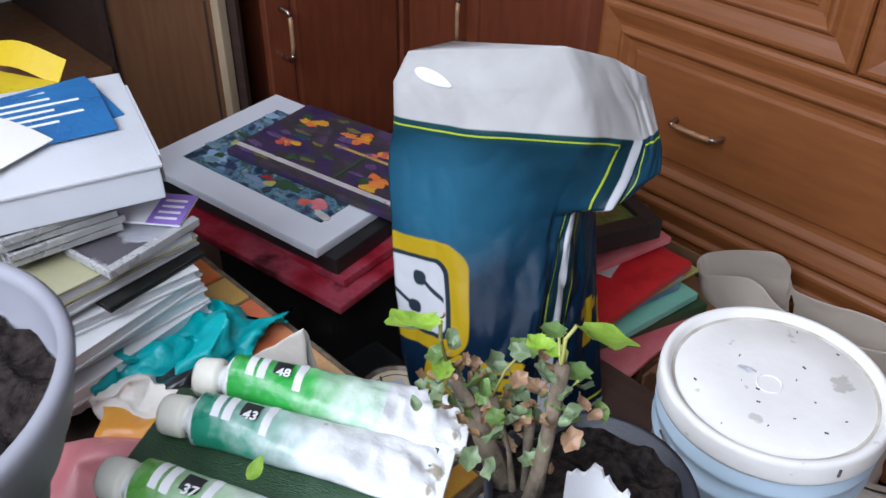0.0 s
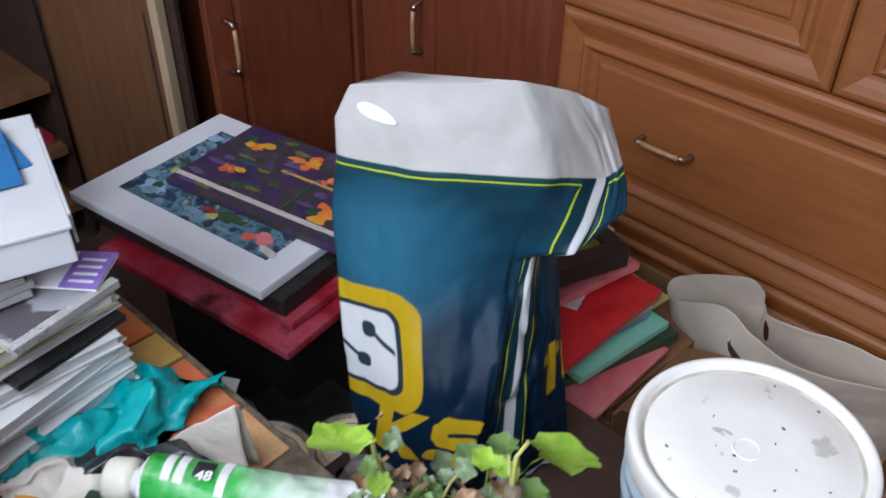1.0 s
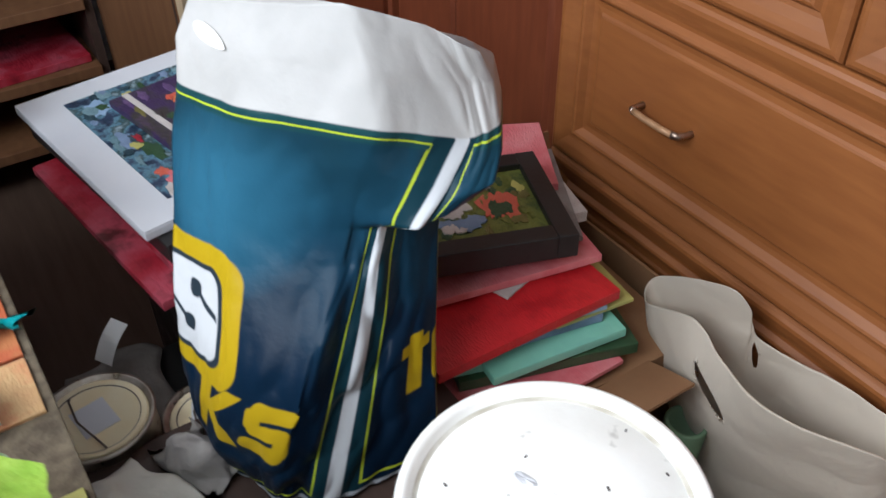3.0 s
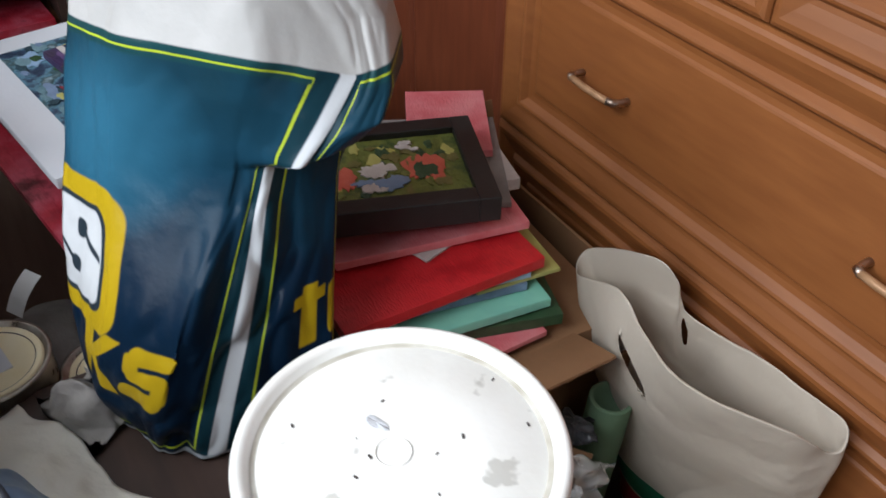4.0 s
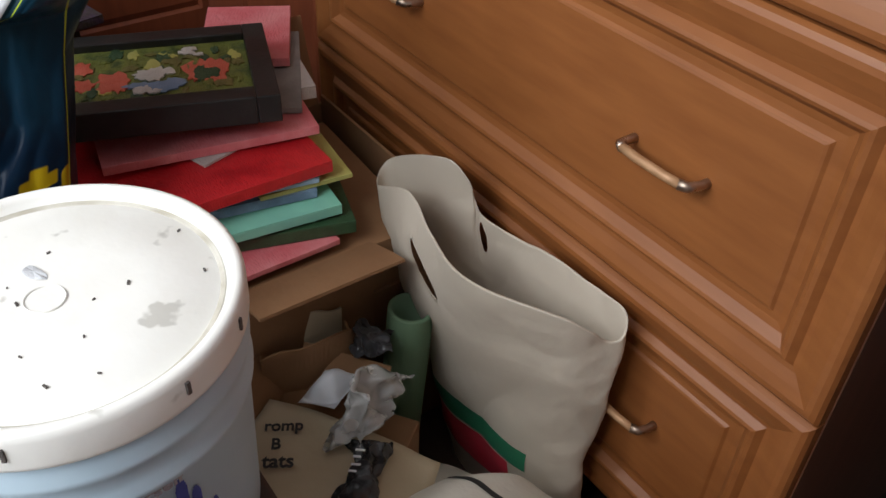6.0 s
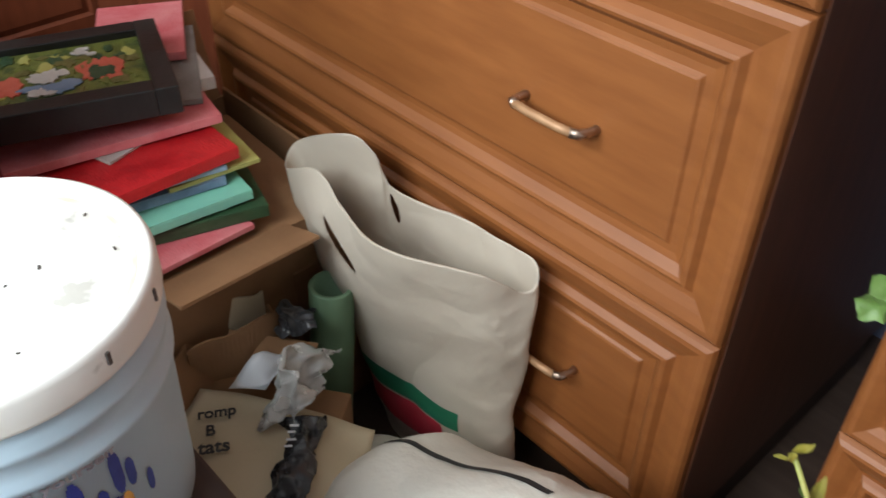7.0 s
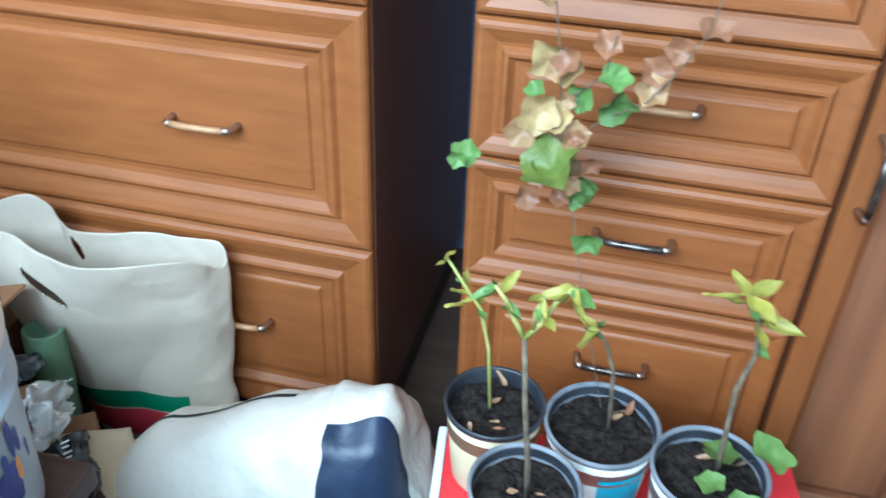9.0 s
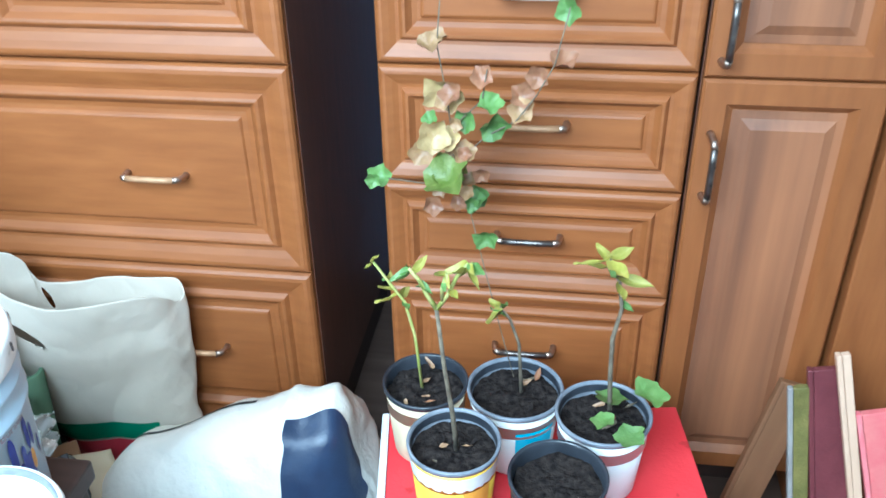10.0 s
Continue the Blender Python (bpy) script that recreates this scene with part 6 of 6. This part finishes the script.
part("tub_wall", lathe([(0, 0), (0.076, 0), (0.079, 0.004), (0.092, 0.178), (0, 0.178)], 64), M["white_plastic"], tub, "", None, True)
part("lid", lathe([(0.094, 0.166), (0.097, 0.168), (0.0975, 0.188), (0.095, 0.193), (0.090, 0.193), (0.087, 0.187), (0.080, 0.186), (0, 0.187)], 64), M["lid_plastic"], tub, "white lid", None, True)
part("rim", lathe([(0.0868, 0.1872), (0.0885, 0.1912), (0.0900, 0.1935), (0.0915, 0.1935)], 64), M["cup_rim"], tub, "grey groove round the lid", None, True)

# ---- red box with seedlings ----
rx = thing("red_box", pose(0.274, 0.993, 0, 0, 0, 8.4), "red cardboard box with a pale torn edge", "box")
part("box_body", box(-0.2205, 0.2215, -0.215, 0.135, 0, 0.303, 0.003), M["red_card"], rx)
part("torn_edge", box(-0.232, -0.2205, -0.215, 0.13, 0.0, 0.306, 0.003), M["mat_board"], rx, "torn pale cardboard edge")


def seedling_cup(x, y, base, r, h, band, label, tiltx=0, tilty=0):
    t = thing("seedling_cup", pose(x, y, base, tiltx, tilty, 0), label, "plant cup", "seedling cups in the red box")
    part("cup", lathe([(0, 0), (r * 0.76, 0), (r * 0.8, 0.004), (r * 0.955, h - 0.008), (r * 0.94, h - 0.008), (r * 0.93, h - 0.04), (0, h - 0.04)], 44), M[band], t, "", None, True)
    part("rim", lathe([(r * 0.955, h - 0.008), (r * 1.0, h - 0.006), (r * 1.01, h), (r * 0.97, h + 0.002), (r * 0.93, h - 0.002), (r * 0.90, h - 0.02)], 44), M["black_pot" if band in ("black_pot", "kraft_pale") else "cup_rim"], t, "rolled rim", None, True)
    part("liner", lathe([(r * 0.90, h - 0.03), (r * 0.915, h - 0.004), (r * 0.925, h - 0.003)], 44), M["black_pot"], t, "black inner wall", None, True)
    part("soil", crumple(sheet(lambda u, v: (r * 0.905 * math.sqrt(u) * math.cos(6.2832 * v), r * 0.905 * math.sqrt(u) * math.sin(6.2832 * v), h - 0.018), 10, 32), 0.006, 70, x * 9), M["soil"], t, "", None, True)
    return t


CUPS = {"A": (0.104, 1.034, 0.304, 0.060, 0.120, "kraft_pale"), "B": (0.230, 1.036, 0.304, 0.067, 0.118, "cup_white"), "C": (0.350, 0.993, 0.304, 0.064, 0.124, "cup_white"),
        "D": (0.160, 0.909, 0.304, 0.060, 0.132, "cup_yellow"), "E": (0.293, 0.866, 0.304, 0.061, 0.130, "black_pot")}
cups = {}
for k, (x, y, b, r, h, ma) in CUPS.items():
    lab = {"A": "beige seedling cup with dead leaves on the soil", "B": "white and blue printed seedling cup", "C": "white seedling cup with trailing leaves", "D": "yellow and white printed seedling cup", "E": "empty black seedling cup"}[k]
    cups[k] = seedling_cup(x, y, b, r, h, ma, lab)


def cup_band(cup, key, a0, a1, s0, s1, material):
    x, y, b, r, h, ma = CUPS[key]

    def fn(u, v):
        a, s = radians(a0 + (a1 - a0) * u), s0 + (s1 - s0) * v
        rr = r * (0.8 + 0.16 * (s * h - 0.004) / (h - 0.012)) + 0.0008
        return (rr * math.cos(a), rr * math.sin(a), s * h)
    part("print_bar", sheet(fn, 16, 4), M[material], cup, "", None, True)


cup_band(cups["B"], "B", 275, 330, 0.25, 0.75, "cup_blue")
cup_band(cups["D"], "D", 150, 390, 0.72, 0.9, "cup_white")
cup_band(cups["D"], "D", 290, 330, 0.4, 0.7, "orange_paint")


def shoot(cup, key, pts, radius, material, leaves, seed, tint="leaf_lime"):
    """A bent stalk with small leaves near its tip; leaves: (share along the stalk, length)."""
    o = Vector(CUPS[key][:3])
    line = [Vector(p) - o for p in pts]
    part("stem", crumple(pipe(line, [radius * (1 - 0.35 * i / (len(line) - 1)) for i in range(len(line))], 8), 0.0014, 60, seed), M[material], cup, "", None, True)
    rs = random.Random(seed)
    for share, size in leaves:
        f = share * (len(line) - 1)
        k = min(int(f), len(line) - 2)
        at = line[k].lerp(line[k + 1], f - k)
        yaw, pitch = rs.uniform(0, 360), rs.uniform(-55, 35)
        part("leaf", leaf_blade(size * rs.uniform(0.38, 0.6), size, 0, 0.28), M[tint if rs.random() < 0.8 else "leaf_green"], cup, "", Matrix.Translation(at) @ pose(0, 0, 0, 0, 0, yaw) @ pose(0, 0, 0, pitch, rs.uniform(-40, 40), 0), True)


shoot(cups["D"], "D", [(0.163, 0.912, 0.412), (0.160, 0.905, 0.48), (0.151, 0.897, 0.56), (0.145, 0.890, 0.655)], 0.0036, "stem_brown", [], 31)
shoot(cups["D"], "D", [(0.145, 0.890, 0.652), (0.134, 0.890, 0.671), (0.126, 0.889, 0.69), (0.115, 0.889, 0.705)], 0.0030, "stem_green", [(0.55, 0.022), (0.7, 0.026), (0.85, 0.028), (0.95, 0.026), (1.0, 0.030), (1.0, 0.022), (1.0, 0.026)], 32)
shoot(cups["D"], "D", [(0.145, 0.890, 0.652), (0.158, 0.889, 0.672), (0.169, 0.889, 0.698), (0.182, 0.888, 0.716)], 0.0030, "stem_green", [(0.45, 0.022), (0.65, 0.026), (0.85, 0.030), (0.95, 0.034), (1.0, 0.036), (1.0, 0.026), (1.0, 0.032)], 33)
shoot(cups["D"], "D", [(0.152, 0.889, 0.664), (0.153, 0.885, 0.684), (0.157, 0.884, 0.704)], 0.0022, "stem_green", [(0.7, 0.018), (1.0, 0.022), (1.0, 0.018)], 34)
shoot(cups["A"], "A", [(0.098, 1.040, 0.405), (0.090, 1.048, 0.49), (0.077, 1.046, 0.548), (0.058, 1.045, 0.576), (0.036, 1.045, 0.612)], 0.0026, "stem_green", [(0.5, 0.026), (0.56, 0.030), (0.62, 0.034), (0.68, 0.030), (0.74, 0.030), (0.8, 0.022), (0.98, 0.018), (1.0, 0.022), (1.0, 0.018)], 35)
shoot(cups["B"], "B", [(0.238, 1.045, 0.405), (0.232, 1.058, 0.48), (0.219, 1.060, 0.52), (0.205, 1.060, 0.540)], 0.0026, "stem_brown", [(0.8, 0.026), (0.9, 0.034), (1.0, 0.040), (1.0, 0.034), (1.0, 0.028)], 36)
shoot(cups["C"], "C", [(0.360, 0.998, 0.41), (0.353, 0.990, 0.49), (0.352, 0.990, 0.552), (0.358, 0.987, 0.60), (0.352, 0.985, 0.64), (0.338, 0.985, 0.672)], 0.0034, "stem_brown", [(0.66, 0.022), (0.8, 0.040), (0.86, 0.048), (0.9, 0.044), (0.95, 0.046), (1.0, 0.050), (1.0, 0.044), (1.0, 0.040), (1.0, 0.036)], 37)
for at, s, yaw in (((0.366, 0.989, 0.447), 0.04, 20), ((0.391, 0.997, 0.459), 0.045, -60), ((0.375, 0.958, 0.440), 0.035, 200), ((0.360, 0.969, 0.445), 0.03, 120)):
    put_leaf(cups["C"], Vector(at) - Vector(CUPS["C"][:3]), s, "leaf_green", yaw, -10, 10, 5, 0.15, 1.1)
rl = random.Random(8)
for key in "ABCD":
    x, y, b, r, h, ma = CUPS[key]
    for i in range(5):
        a, q = rl.uniform(0, 6.28), r * 0.7 * math.sqrt(rl.random())
        put_leaf(cups[key], (q * math.cos(a), q * math.sin(a), h - 0.012 + rl.uniform(0, 0.006)), rl.uniform(0.012, 0.026), rl.choice(("leaf_dry", "leaf_pink") if key == "A" else ("leaf_dry", "soil", "leaf_pink", "stem_brown")), rl.uniform(0, 360), rl.uniform(-30, 40), rl.uniform(-30, 30), 0, 0.25, 0.5, "dead_leaf")

# trailing ivy
iv = thing("ivy_plant", pose(0.225, 1.07, 0.415), "thin dried ivy vine rising from the seedling cups", "plant")
O = Vector((0.225, 1.07, 0.415))
VINE = [(0.225, 1.07, 0.415), (0.20, 1.09, 0.50), (0.170, 1.115, 0.60), (0.152, 1.12, 0.68), (0.135, 1.12, 0.74), (0.130, 1.12, 0.80), (0.118, 1.12, 0.88), (0.125, 1.12, 0.98)]
TWIG = [(0.140, 1.12, 0.72), (0.175, 1.12, 0.76), (0.215, 1.12, 0.785), (0.240, 1.12, 0.82), (0.260, 1.12, 0.86), (0.275, 1.12, 0.93)]
TWIG2 = [(0.135, 1.12, 0.70), (0.095, 1.12, 0.69), (0.048, 1.12, 0.693)]
TWIG3 = [(0.132, 1.12, 0.76), (0.150, 1.12, 0.785), (0.172, 1.12, 0.81), (0.180, 1.12, 0.85)]
for pts in (VINE, TWIG, TWIG2, TWIG3):
    part("vine", crumple(pipe([Vector(p) - O for p in pts], 0.0009, 6), 0.003, 30), M["stem_brown"], iv, "", None, True)
IVY = ((0.048, 0.693, 0.034, "leaf_green", 100), (0.038, 0.690, 0.022, "leaf_green", 60), (0.128, 0.735, 0.068, "leaf_fresh", 182), (0.116, 0.725, 0.050, "leaf_fresh", 215), (0.142, 0.722, 0.044, "leaf_fresh", 150), (0.160, 0.682, 0.040, "leaf_green", 190), (0.150, 0.672, 0.030, "leaf_green", 250), (0.177, 0.760, 0.042, "leaf_green", -40), (0.132, 0.792, 0.056, "leaf_cream", 20),
       (0.125, 0.785, 0.046, "leaf_cream", 150), (0.145, 0.765, 0.040, "leaf_cream", 100), (0.170, 0.808, 0.034, "leaf_green", -60), (0.158, 0.795, 0.034, "leaf_green", 150), (0.215, 0.784, 0.036, "leaf_tan", -20), (0.228, 0.80, 0.034, "leaf_pink", 20), (0.179, 0.694, 0.024, "leaf_pink", 40), (0.100, 0.668, 0.028, "leaf_pink", 220),
       (0.190, 0.60, 0.036, "leaf_green", 40), (0.112, 0.893, 0.034, "leaf_tan", 170), (0.120, 0.885, 0.026, "leaf_tan", 20), (0.262, 0.856, 0.036, "leaf_pink", -30), (0.252, 0.835, 0.030, "leaf_pink", 60), (0.275, 0.905, 0.034, "leaf_green", 10), (0.145, 0.835, 0.030, "leaf_pink", 130), (0.172, 0.83, 0.030, "leaf_pink", 0), (0.135, 0.745, 0.034, "leaf_tan", -100), (0.110, 0.745, 0.036, "leaf_tan", 120), (0.122, 0.672, 0.024, "leaf_dry", 30))
ri = random.Random(3)
IVY += tuple((ri.gauss(0.135, 0.018), ri.uniform(0.675, 0.81), ri.uniform(0.014, 0.024), ri.choice(("leaf_tan", "leaf_dry", "leaf_green", "leaf_pink", "leaf_tan")), ri.uniform(0, 360)) for k in range(12))
for x, zz, s, ma, yaw in IVY:
    y = 1.12 + ri.uniform(-0.02, 0.02)
    part("leaf", leaf_blade(s * 0.9, s * 0.95, 5, 0.35), M[ma], iv, "", Matrix.Translation(Vector((x, y, zz)) - O) @ pose(0, 0, 0, 60 + ri.uniform(-45, 45), 0, 0) @ pose(0, 0, 0, 0, ri.uniform(-25, 25), yaw), True)

# ---- boards leaning by the cupboard, scraps ----
for x, y, w, h, lean, roll, ma, edge, lab in ((0.520, 1.10, 0.055, 0.385, -7, 14, "plywood", "plywood", "brown painted board leaning at a slant"), (0.680, 1.10, 0.030, 0.375, -6, -9, "olive_d", "rag_dark", "dark green painted board leaning on the others"),
                                           (0.715, 1.09, 0.060, 0.405, -8, -10, "maroon_p", "maroon_p", "crimson painted board leaning on the others"), (0.782, 1.07, 0.020, 0.455, -8, -14, "pale_strip", "pale_strip", "pale wooden strip leaning on the boards"), (0.812, 1.07, 0.10, 0.35, -8, -16, "rose_p", "pink_p", "rose painted board leaning on the others")):
    lb = thing("leaning_board", pose(x, y, 0.5 * w * abs(math.sin(radians(roll))) + 0.004, lean, roll, 0), lab, "board", "leaning boards")
    part("panel", box(0.008, w, -0.006, 0.006, 0, h, 0.002), M[ma], lb)
    part("edge", box(0, 0.0075, -0.008, 0.006, 0, h + 0.001, 0.002), M[edge], lb)
for x, y, zz, a, s in ((-0.030, 1.249, 0.0, 20, 0.03), (-0.067, 1.246, 0.0, 70, 0.03)):
    solo("paper_scrap", crumple(box(-s / 2, s / 2, -s / 3, s / 3, 0, 0.012, 0.002), 0.006, 60, a), M["kraft_pale"], pose(x, y, zz, 10, 0, a), "small scrap of torn paper on the floor", "paper scrap")
